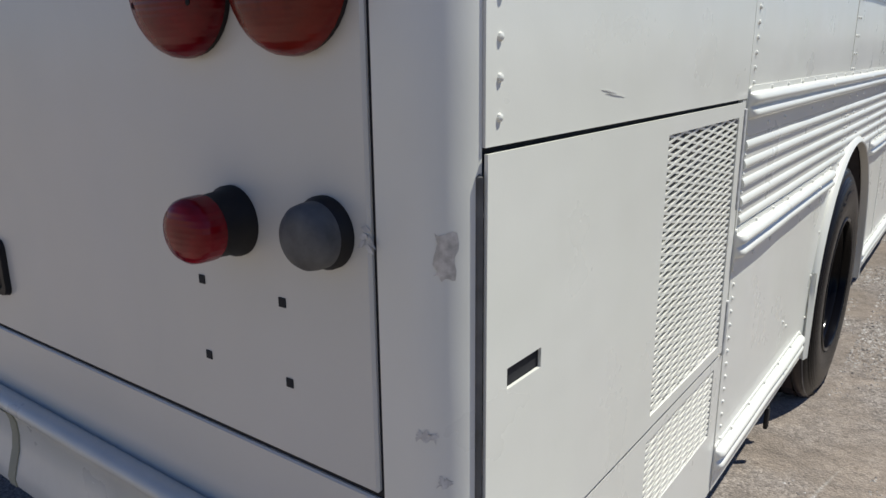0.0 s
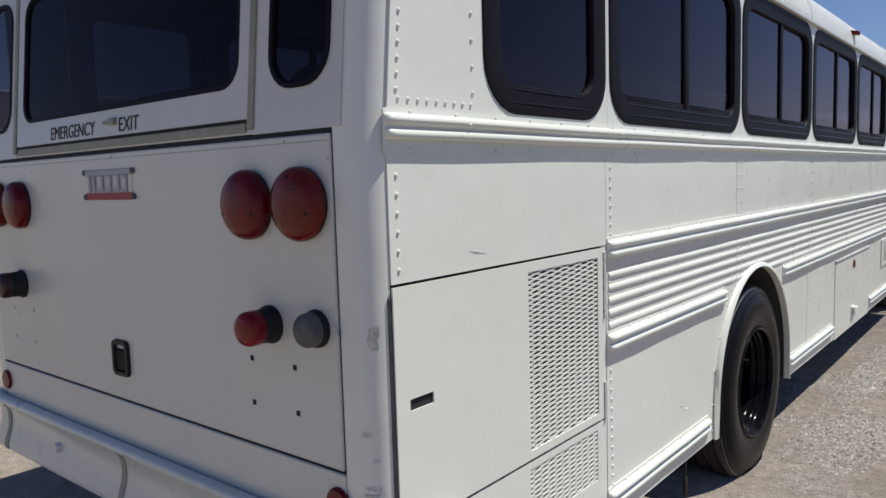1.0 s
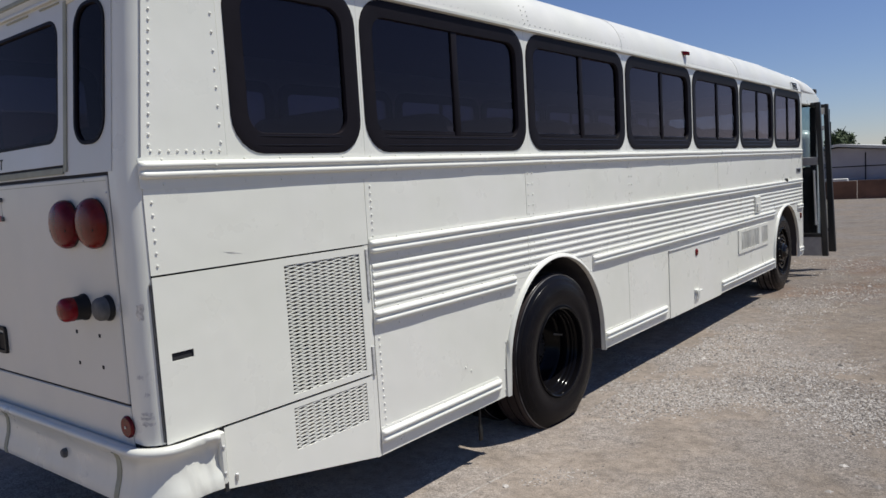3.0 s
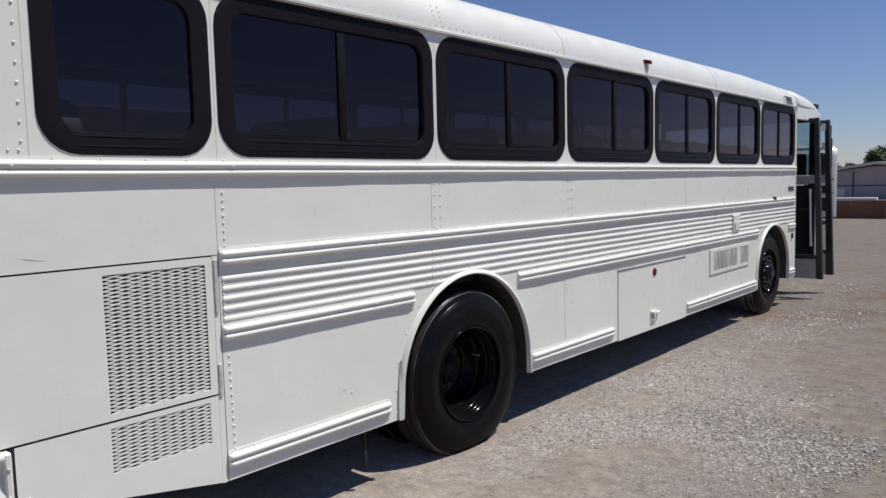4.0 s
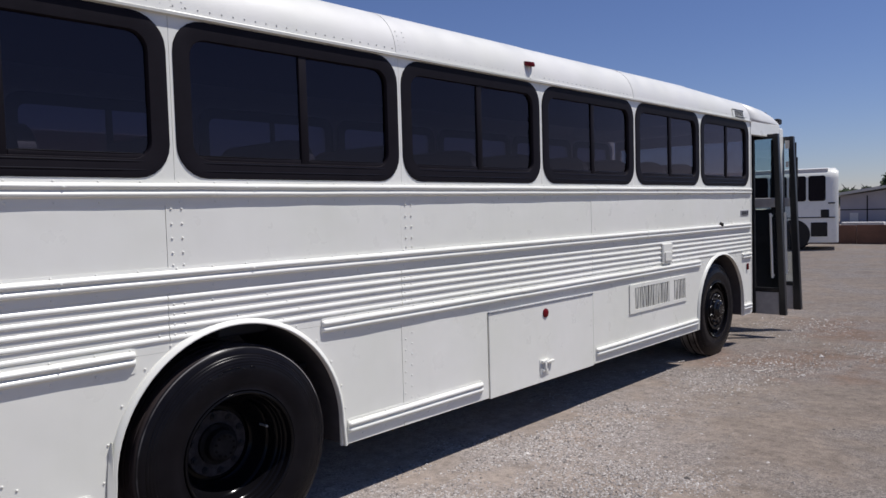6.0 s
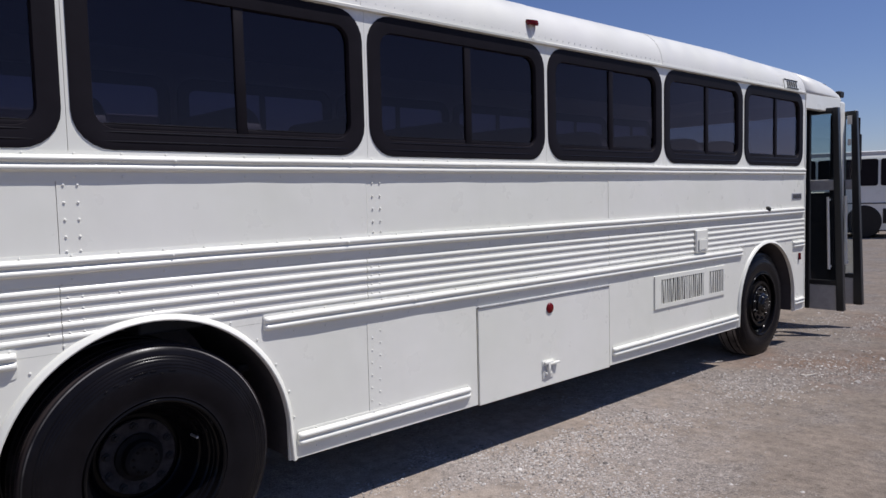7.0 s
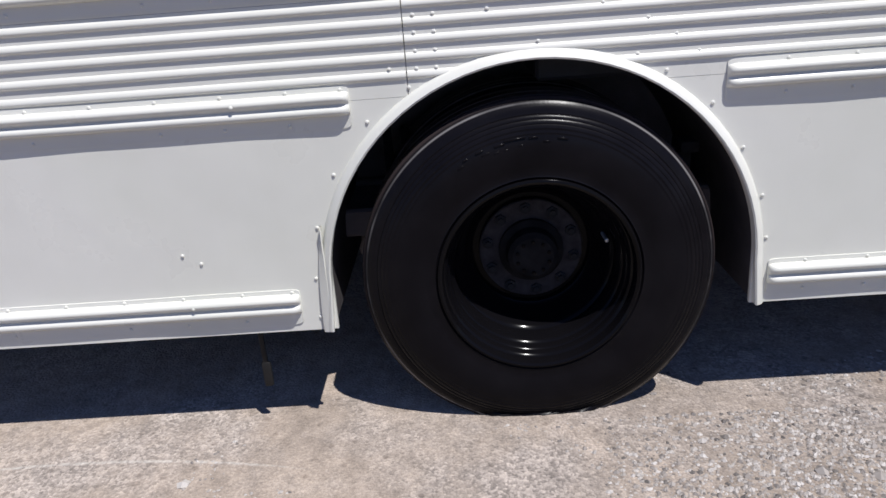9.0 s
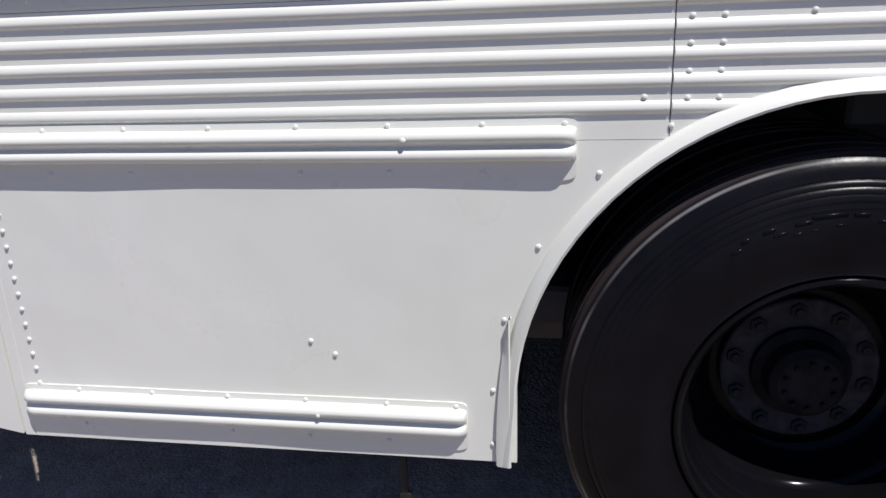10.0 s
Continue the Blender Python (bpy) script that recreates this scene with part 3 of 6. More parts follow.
def build_side():
    # window bays
    edges = [0.43] + POSTS + [WEND + 0.045]
    for i in range(len(edges) - 1):
        a, b = edges[i], edges[i + 1]
        h0 = 0.466 if i == 0 else a + 0.020
        h1 = b - 0.020 if i < len(edges) - 2 else WEND - 0.01
        z0, z1, r = 1.828, 2.550, 0.15
        bay("window_post_panel", (a + 0.001, b - 0.001, 1.80, 2.586), (h0, h1, z0, z1), -0.012, 0.0, WHITE, bus, at_side, r)
        window(h0, h1, z0, z1, r, at_side, i > 0)
    # rear corner upper sheet and the waist sheets
    corner = skin("side_panel", 0.066, 0.428, 1.802, 2.575, 0.003, WHITE, bus)
    for v in corner.data.vertices:
        if v.co.y < 0.1:
            v.co.y += rake(v.co.z)
    skin("side_panel", 0.066, 1.176, 1.392, 1.80, 0.0, WHITE, bus)
    for i, (a, b) in enumerate(zip(UPPER_SEAMS, UPPER_SEAMS[1:])):
        skin("side_panel", a + 0.001, b - 0.001, 1.30, 1.80, 0.0015 * (i % 2), WHITE, bus)
    for a, b in zip(RIB_SEAMS, RIB_SEAMS[1:]):
        skin("side_panel", a + 0.001, b - 0.001, 1.04, 1.299, 0.0, WHITE, bus)
    # lower sheets
    cuts = [1.178, 4.045, 4.852, 6.213, END]
    for i, (a, b) in enumerate(zip(cuts, cuts[1:])):
        if i == 2:
            continue
        skin("skirt_panel", a + 0.001, b - 0.001, 0.352, 1.039, 0.0015 * (i % 2), WHITE, bus)
    box("backing_strip", (-0.014, 1.148, 0.35), (-0.002, 1.176, 1.39), WHITE, bus, 0.001)
    for z0, z1 in ((1.13, 1.37), (0.755, 0.90)):
        box("hinge", (-0.002, 1.150, z0), (0.006, 1.168, z1), GREYP, bus, 0.002)
    # rails and ribs
    rail(1.786, 0.055, END, label="double-ridged white rub rail below the windows")
    rail(1.391, 1.182, END - 0.03)
    rail(1.050, 1.180, 2.428)
    rail(1.050, 3.448, 8.28)
    rail(1.050, 9.40, END - 0.01)
    rail(0.461, 1.178, 2.211, "sill_rail")
    rail(0.461, 3.606, 4.785, "sill_rail")
    rail(0.461, 6.245, 8.20, "sill_rail")
    rail(0.461, 9.42, END - 0.01, "sill_rail")
    for z in (1.2795, 1.234, 1.1885, 1.143, 1.0965):
        for a, b in zip(RIB_SEAMS, RIB_SEAMS[1:]):
            p0, q0 = a + 0.002 + 0.012 * (a < 1.2), b - 0.002
            for p, q in clear_of_arch(p0, q0, z, 0.012):
                cut = []
                for e in (p, q):
                    near = min(ARCHES, key=lambda w: abs(w[0] - e))
                    cut.append(None if e in (p0, q0) else (near, 1 if e > near[0] else -1))
                k = max(1, int((q - p) / 0.35))
                verts, faces, n = [], [], len(RIB)
                for i in range(k + 1):
                    for o, dz in RIB:
                        y = p + (q - p) * i / k
                        if i in (0, k) and cut[i // k]:
                            (c, zc, r), sgn = cut[i // k]
                            y = c + sgn * math.sqrt(max(0.0, (r + 0.012) ** 2 - max(0.0, z + dz - zc) ** 2))
                        verts.append((o + 0.0005 * math.sin(y * 4.3 + z * 40), y, z + dz + 0.0007 * math.sin(y * 2.9 + z * 23)))
                for i in range(k):
                    for j in range(n):
                        h = (j + 1) % n
                        faces.append((i * n + j, i * n + h, (i + 1) * n + h, (i + 1) * n + j))
                faces += [tuple(range(n)), tuple(k * n + j for j in range(n))]
                mesh_ob("rib", verts, faces, RAILW, bus, "", True)
    # rivet lines at the seams
    sp = []
    for y, d1, d2 in ((2.598, 0.026, 0.077), (4.068, 0.038, 0.087)):
        for z in (1.686, 1.618, 1.552, 1.486, 1.430):
            for dy in (d1, d2):
                sp.append((y + dy, z, 0.0015))
    for z in (1.250, 1.205, 1.158, 1.112):
        for y in (2.618, 2.671, 4.085, 4.138):
            sp.append((y, z, 0.0))
    for k in range(7):
        sp.append((4.133 - 0.003 * k, 0.908 - 0.0655 * k, 0.0))
        sp.append((4.078 - 0.003 * k, 0.875 - 0.0660 * k, 0.0))
    for k in range(9):
        sp.append((1.214, 1.665 - 0.034 * k, 0.0))
    for k in range(14):
        sp.append((1.208 + 0.0008 * k, 0.965 - 0.0363 * k, 0.0))
    for z in (1.257, 1.211, 1.166, 1.120):
        sp.append((1.196, z, 0.0))
    for k in range(6):
        sp.append((0.095, 1.655 - 0.046 * k, 0.0))
    for k in range(19):
        z = 1.86 + 0.037 * k
        sp.append((0.094 + rake(z), z, 0.003))
    for k in range(10):
        sp.append((0.405, 1.87 + 0.07 * k, 0.003))
    for k in range(9):
        sp.append((0.108 + 0.036 * k, 1.838, 0.003))
    for y, z in ((1.883, 0.621), (1.934, 0.592), (2.470, 0.978), (2.359, 0.835), (2.292, 0.681), (2.267, 0.522), (2.265, 0.395), (3.415, 0.965), (3.507, 0.834), (3.572, 0.690), (3.594, 0.56),
                 (2.544, 1.115), (2.593, 1.064), (2.813, 1.252), (3.115, 1.246), (3.234, 1.200), (2.944, 1.161), (3.309, 1.154), (3.208, 1.109), (3.371, 1.107), (3.287, 1.061)):
        sp.append((y, z, 0.0))
    for c, zc, r in ARCHES[1:]:
        for k in range(9):
            a = math.pi * (k + 0.5) / 9
            sp.append((c + (r + 0.06) * math.cos(a), zc + (r + 0.06) * math.sin(a), 0.0))
    rivets("rivets", sp, bus, at_side, WHITE)


def window(y0, y1, z0, z1, r, to, split):
    w = new("window")
    w.parent = bus
    w["label"] = "dark tinted side window in a moulded black frame"
    rect = lambda k: (y0 + k, y1 - k, z0 + k, z1 - k)
    frame_loops("window_frame", [(rect(-0.004), r + 0.004, 0.001), (rect(-0.003), r + 0.003, 0.0045), (rect(0.004), r - 0.003, 0.006), (rect(0.022), r - 0.018, 0.0062), (rect(0.042), r - 0.034, 0.0056),
                                 (rect(0.060), r - 0.05, 0.0046), (rect(0.079), r - 0.066, 0.003), (rect(0.082), r - 0.068, -0.004), (rect(0.084), r - 0.07, -0.030), (rect(-0.004), r + 0.004, -0.030)], BLACK, w, to)

    def bead(p, q, z, d, parent):
        """A half-round glossy strip with tapering ends."""
        verts, faces = [], []
        for u, k in ((p, 0.1), (p + 0.06, 0.7), (p + 0.15, 1.0), (q - 0.15, 1.0), (q - 0.06, 0.7), (q, 0.1)):
            verts += [to(u, z + 0.0040 * k * math.sin(h), d + 0.0036 * k * math.cos(h)) for h in [math.pi * j / 4 for j in range(8)]]
        for i in range(5):
            faces += [(8 * i + j, 8 * i + (j + 1) % 8, 8 * i + 8 + (j + 1) % 8, 8 * i + 8 + j) for j in range(8)]
        mesh_ob("bead", verts, faces + [tuple(range(8)), tuple(range(40, 48))], BEAD, parent, "", True)
    for q, d in ((0.031, 0.0055), (0.069, 0.0036)):
        bead(y0 + 0.09, y1 - 0.09, z0 + q, d, w)
    k = 0.078
    ym = (y0 + y1) / 2 + 0.022
    if split:
        pane("window_pane", (y0 + k, ym + 0.01, z0 + k, z1 - k), 0.04, -0.012, GLASS, w, to)
        pane("window_pane", (ym - 0.01, y1 - k, z0 + k, z1 - k), 0.04, -0.019, GLASS, w, to)
        bm = bmesh.new()
        a, b = to(ym - 0.025, z0 + k - 0.002, -0.024), to(ym + 0.025, z1 - k + 0.002, -0.002)
        lo = [min(p, q) for p, q in zip(a, b)]
        hi = [max(p, q) for p, q in zip(a, b)]
        add_box(bm, lo, hi, 0.004)
        part("mullion", bm, BLACK, w)
        for p, q in ((y0 + k + 0.015, ym - 0.027), (ym + 0.027, y1 - k - 0.015)):
            a, b = to(p, z0 + k - 0.002, -0.018), to(q, z0 + k + 0.024, -0.006)
            bm = bmesh.new()
            add_box(bm, [min(s, t) for s, t in zip(a, b)], [max(s, t) for s, t in zip(a, b)], 0.004)
            rail_ob = part("sash_rail", bm, BLACK, w)
            bead(p, q, z0 + k + 0.026, -0.008, rail_ob)
    else:
        pane("window_pane", (y0 + k, y1 - k, z0 + k, z1 - k), 0.04, -0.012, GLASS, w, to)


def build_arches():
    for (c, zc, r), foot in zip(ARCHES, (0.352, 0.36)):
        pts = [(c + r + 0.012, foot), (c + r + 0.006, (foot + zc) / 2)]
        pts += [(c + r * math.cos(math.pi * i / 40), zc + r * math.sin(math.pi * i / 40)) for i in range(41)]
        pts += [(c - r - 0.006, (foot + zc) / 2), (c - r - 0.012, foot)]
        verts, faces, n = [], [], 6
        for y, z in pts:
            dy, dz = y - c, max(z - zc, 0.0)
            L = math.hypot(dy, dz)
            uy, uz = dy / L, dz / L
            for q, x in ((0.0, 0.020), (0.005, 0.023), (0.021, 0.015), (0.029, 0.004), (0.029, -0.002), (0.0, -0.010)):
                verts.append((x, y + uy * q, z + uz * q))
        for i in range(len(pts) - 1):
            for j in range(n):
                k = (j + 1) % n
                faces.append((i * n + j, i * n + k, (i + 1) * n + k, (i + 1) * n + j))
        faces += [tuple(range(n)), tuple((len(pts) - 1) * n + j for j in range(n))]
        mesh_ob("wheel_arch_trim", verts, faces, RAILW, bus, "white flared wheel arch edging", True)
        # dark well behind the opening
        verts, faces = [], []
        ring = [(c + (r + 0.01), 0.36)] + [(c + (r + 0.01) * math.cos(math.pi * i / 24), zc + (r + 0.01) * math.sin(math.pi * i / 24)) for i in range(25)] + [(c - (r + 0.01), 0.36)]
        for y, z in ring:
            verts += [(-0.02, y, z), (-0.75, y, z), (-0.75, y + (0.01 if y > c else -0.01), z + 0.01), (-0.02, y + (0.01 if y > c else -0.01), z + 0.01)]
        for i in range(len(ring) - 1):
            for j in range(4):
                k = (j + 1) % 4
                faces.append((4 * i + j, 4 * i + k, 4 * i + 4 + k, 4 * i + 4 + j))
        mesh_ob("wheel_well", verts, faces, WELL, bus, "", True)
        box("well_wall", (-0.78, c - r - 0.02, 0.30), (-0.75, c + r + 0.02, zc + r + 0.03), UNDER, bus)
    bm = bmesh.new()
    add_box(bm, (-0.20, 3.365, 0.80), (-0.10, 3.42, 0.835), 0.006)
    add_box(bm, (-0.19, 3.37, 0.70), (-0.14, 3.41, 0.80), 0.006)
    part("bracket", bm, HUB, bus, "dusty metal bracket inside the wheel arch")
    for y in (2.46, 2.52):
        bm = bmesh.new()
        add_box(bm, (-0.50, y, 0.52), (-0.47, y + 0.03, 0.86), 0.006)
        part("mud_flap_strut", bm, HUB, bus)
    # strip of folded metal that has come away at the rear of the arch
    verts, faces = [], []
    for i in range(13):
        u = i / 12
        z = 0.349 + 0.34 * u
        bow = math.sin(math.pi * min(1.0, u * 0.55 + 0.45)) ** 0.8
        y = 2.303 - 0.030 * bow
        o = 0.010 * (1 - u) ** 0.6 + 0.002
        verts += [(o - 0.003, y, z), (o, y - 0.001, z), (o + 0.003, y + 0.004, z), (0.020, 2.301, z), (0.016, 2.304, z)]
    for i in range(12):
        for j in range(5):
            k = (j + 1) % 5
            faces.append((5 * i + j, 5 * i + k, 5 * i + 5 + k, 5 * i + 5 + j))
    faces += [(0, 1, 2, 3, 4), (60, 61, 62, 63, 64)]
    mesh_ob("bent_arch_flange", verts, faces, RAILW, bus, "white arch flange bent outwards at its foot", True)


def tyre_profile(R, width, rim):
    h = width / 2
    side = [(rim, h * 0.75), (rim + 0.010, h * 0.87), (rim + 0.018, h * 0.93), (rim + 0.022, h * 0.915), (rim + 0.05, h * 0.97), (rim + 0.09, h), (rim + 0.115, h * 0.99), (R - 0.100, h * 0.972)]
    # fine rounded ribs round the shoulder
    for k in range(5):
        u = R - 0.096 + 0.0125 * k
        d = h * (0.966 - 0.014 * k - 0.005 * k * k)
        side += [(u, d - 0.0008), (u + 0.0022, d), (u + 0.0044, d - 0.0010), (u + 0.009, d - 0.0026)]
    side += [(R - 0.030, h * 0.80), (R - 0.022, h * 0.765), (R - 0.020, h * 0.755), (R - 0.004, h * 0.68), (R, h * 0.62)]
    tread = [(R, h * 0.5), (R - 0.012, h * 0.49), (R - 0.012, h * 0.43), (R, h * 0.42), (R, h * 0.06), (R - 0.012, h * 0.05)]
    half = side + tread
    return [(r, -x) for r, x in half] + [(r, x) for r, x in half[::-1]]


def wheel(y, face, R, dish, steer=False, x_sign=1, sag=0.044):
    """A wheel whose outer sidewall stands at x = face."""
    width, rim = 0.28, 0.292
    w = new("wheel")
    w.parent = bus
    w["label"] = "black tyre on a glossy black steel rim"
    m = pose(face - width / 2, y, R - sag, 0, 90, 0)
    if x_sign < 0:
        m = pose(face + width / 2, y, R - sag, 0, -90, 0)
    bm = bmesh.new()
    lathe(bm, tyre_profile(R, width, rim), 96, m)
    for v in bm.verts:
        if v.co.z < 0.001:
            v.co.x += (0.012 if v.co.x > m.translation.x else -0.012)
            v.co.z = 0.001
    tyre = part("tyre", bm, FRONT_TYRE if steer else TYRE, w, angle=0.9)
    h = width / 2
    if not steer and face > 0:
        # worn raised marks on the sidewall, as plain bars
        for a, rr, long in ((121, 0.412, 0.020), (118, 0.424, 0.014), (112, 0.425, 0.022), (110, 0.412, 0.024), (106, 0.404, 0.016), (104, 0.422, 0.030), (102, 0.404, 0.014), (98, 0.428, 0.060), (96, 0.408, 0.014), (91, 0.426, 0.026), (86, 0.414, 0.020), (80, 0.424, 0.030)):
            bm = bmesh.new()
            add_box(bm, (-0.005, rr - 0.0025, -long / 2), (-0.0006, rr + 0.0025, long / 2), 0.0008, 1)
            bmesh.ops.transform(bm, matrix=pose(face, y, R - sag) @ Matrix.Rotation(radians(a), 4, "X"), verts=bm.verts)
            part("sidewall_mark", bm, TYRE, tyre)
    bm = bmesh.new()
    if steer:
        deep = [(rim - 0.040, h * 0.30), (rim - 0.075, h - dish * 0.85)]
    else:
        deep = [(rim - 0.028, h * 0.34), (rim - 0.034, h * 0.30), (rim - 0.040, h * 0.22), (rim - 0.042, -0.02), (rim - 0.050, -0.027), (rim - 0.056, -0.036), (rim - 0.078, h - dish * 0.93)]
    lathe(bm, [(rim + 0.008, h * 0.84), (rim + 0.012, h * 0.93), (rim + 0.010, h * 0.955), (rim + 0.004, h * 0.965), (rim - 0.003, h * 0.93), (rim - 0.007, h * 0.80), (rim - 0.008, h * 0.70), (rim - 0.013, h * 0.67), (rim - 0.018, h * 0.61),
               (rim - 0.020, h * 0.52), (rim - 0.024, h * 0.49), (rim - 0.0265, h * 0.44)] + deep + [(0.192, h - dish), (0.188, h - dish - 0.02), (0.0, h - dish - 0.02)], 64, m)
    part("rim", bm, RIM, w, angle=0.6)
    bm = bmesh.new()
    lathe(bm, [(0.169, h - dish - 0.012), (0.168, h - dish + 0.001), (0.164, h - dish + 0.004), (0.10, h - dish + 0.004), (0.098, h - dish - 0.012)], 64, m)
    part("rim_disc", bm, WETB if steer else DISC, w, angle=0.6)
    bm = bmesh.new()
    top = 0.05 if steer else 0.07
    lathe(bm, [(0.105, h - dish - 0.01), (0.105, h - dish + 0.02), (0.085, h - dish + 0.03), (0.08, h - dish + top), (0.065, h - dish + top + 0.012), (0.0, h - dish + top + 0.014)], 32, m)
    part("hub", bm, WETB if steer else HUB, w, "shiny black hub" if steer else "dusty black hub", angle=0.5)
    for k in range(10):
        a = 2 * math.pi * k / 10 + 0.1
        bm = bmesh.new()
        q = m @ pose(0.142 * math.cos(a), 0.142 * math.sin(a), h - dish)
        lathe(bm, [(0.0, 0.0), (0.019, 0.0), (0.019, 0.012), (0.010, 0.014), (0.010, 0.022), (0.0, 0.022)], 6, q)
        part("wheel_nut", bm, WETB if steer else SEAM, w, smooth=False)
    for k in range(10):
        a = 2 * math.pi * k / 10
        bm = bmesh.new()
        lathe(bm, [(0.0, 0.0), (0.006, 0.0), (0.006, 0.010), (0.0, 0.011)], 6, m @ pose(0.052 * math.cos(a), 0.052 * math.sin(a), h - dish + top + 0.010))
        part("hub_bolt", bm, RIM, w, smooth=False)
    if not steer:
        bm = bmesh.new()
        lathe(bm, [(0.0, 0.0), (0.007, 0.0), (0.005, 0.055), (0.006, 0.056), (0.006, 0.066), (0.0, 0.068)], 10, m @ pose(-0.06, 0.222, h - dish * 0.75, 0, 0, 0))
        part("valve", bm, SILVER, w, "bright tyre valve")
    return w


def build_wheels():
    wheel(2.931, 0.02, 0.530, 0.255, sag=0.049)
    wheel(2.931, -0.33, 0.522, 0.05)
    wheel(2.931, -W + 0.015, 0.522, 0.19, x_sign=-1)
    wheel(8.795, -0.03, 0.515, 0.02, True, sag=0.018)
    wheel(8.795, -W + 0.07, 0.515, 0.02, True, -1, sag=0.018)


def mesh_screen(y0, y1, z0, z1, parent, d=0.0):
    """Expanded-metal screen over a dark opening: two families of slanting strands, clipped to the opening."""
    pw, ph, t = 0.088, 0.0160, 0.0025
    verts, faces = [], []
    slope = ph / pw
    for sgn in (1, -1):
        lo, hi = -(y1 - y0) * slope, (y1 - y0) * slope
        c = z0 + (lo if sgn > 0 else 0.0)
        end = z1 + (0.0 if sgn > 0 else hi)
        while c < end:
            # line z = c + sgn * slope * (y - y0)
            a, b = y0, y1
            za, zb = c, c + sgn * slope * (y1 - y0)
            if sgn > 0:
                if za < z0:
                    a = y0 + (z0 - c) / slope
                if zb > z1:
                    b = y0 + (z1 - c) / slope
            else:
                if za > z1:
                    a = y0 + (c - z1) / slope
                if zb < z0:
                    b = y0 + (c - z0) / slope
            if b - a > 0.004:
                o = len(verts)
                for y in (a, b):
                    z = c + sgn * slope * (y - y0)
                    dd = d + (0.0006 if sgn > 0 else 0.0)
                    verts += [(dd, y, z - t), (dd, y, z + t), (dd - 0.006, y, z + t), (dd - 0.006, y, z - t)]
                faces += [(o, o + 1, o + 5, o + 4), (o + 1, o + 2, o + 6, o + 5), (o + 2, o + 3, o + 7, o + 6), (o + 3, o, o + 4, o + 7), (o, o + 3, o + 2, o + 1), (o + 4, o + 5, o + 6, o + 7)]
            c += ph
    return mesh_ob("mesh_screen", verts, faces, WHITE, parent, "white expanded-metal screen")


def holed(name, rect, holes, d0, d1, mat, parent, to, label=""):
    """A flat sheet with square holes, made from the cells between all the cut lines."""
    us = sorted({rect[0], rect[1], *[h[0] for h in holes], *[h[1] for h in holes]})
    vs = sorted({rect[2], rect[3], *[h[2] for h in holes], *[h[3] for h in holes]})
    bm = bmesh.new()
    cache = {}

    def vert(i, j, d):
        k = (i, j, d)
        if k not in cache:
            cache[k] = bm.verts.new(to(us[i], vs[j], d))
        return cache[k]

    solid = {}
    for i in range(len(us) - 1):
        for j in range(len(vs) - 1):
            cu, cv = (us[i] + us[i + 1]) / 2, (vs[j] + vs[j + 1]) / 2
            solid[i, j] = not any(h[0] < cu < h[1] and h[2] < cv < h[3] for h in holes)
    for (i, j), s in solid.items():
        if not s:
            continue
        for d in (d0, d1):
            bm.faces.new([vert(i, j, d), vert(i + 1, j, d), vert(i + 1, j + 1, d), vert(i, j + 1, d)])
        for (ni, nj), (p, q) in (((i - 1, j), ((i, j), (i, j + 1))), ((i + 1, j), ((i + 1, j), (i + 1, j + 1))), ((i, j - 1), ((i, j), (i + 1, j))), ((i, j + 1), ((i, j + 1), (i + 1, j + 1)))):
            if not solid.get((ni, nj), False):
                bm.faces.new([vert(*p, d0), vert(*q, d0), vert(*q, d1), vert(*p, d1)])
    return part(name, bm, mat, parent, label, smooth=False)


def build_engine_door():
    d = holed("engine_door", (0.0655, 1.143, 0.768, 1.3845), [(0.662, 1.108, 0.795, 1.353), (0.115, 0.206, 1.068, 1.098)], -0.001, 0.004, WHITE, bus, at_side, "white engine side door with a mesh vent")
    mesh_screen(0.660, 1.110, 0.793, 1.355, d, 0.001)
    box("latch_slot", (-0.012, 0.113, 1.066), (-0.002, 0.208, 1.10), SEAM, d, 0.001)
    s = holed("skirt_panel", (0.308, 1.145, 0.50, 0.758), [(0.660, 1.102, 0.551, 0.735)], -0.010, 0.001, WHITE, bus, at_side)
    # the sheet's foot slopes down towards the wheel
    for v in s.data.vertices:
        if v.co.z < 0.51:
            v.co.z = 0.510 - 0.155 * (v.co.y - 0.308) / (1.145 - 0.308)
    mesh_screen(0.658, 1.104, 0.549, 0.737, s, -0.001)
    # near-black boxes added so the openings in the mesh read as shade
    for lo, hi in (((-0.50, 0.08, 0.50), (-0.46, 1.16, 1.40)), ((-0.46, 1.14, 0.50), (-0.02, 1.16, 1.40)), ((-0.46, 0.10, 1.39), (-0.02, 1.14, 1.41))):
        box("engine_bay_backing", lo, hi, CAVITY, bus, 0.0)
    # dark strip stands in for the shade in the groove beside the door
    box("door_groove", (-0.020, 0.0570, 0.775), (0.0005, 0.0652, 1.362), GREYL, bus, 0.004, "dark grey strip in the groove along the engine door")
    box("door_top_gap", (-0.020, 0.076, 1.382), (-0.012, 1.152, 1.394), SEAM, bus, 0.001)
    box("latch_stud", (0.0, 0.340, 0.530), (0.008, 0.352, 0.56), SILVER, bus, 0.002)


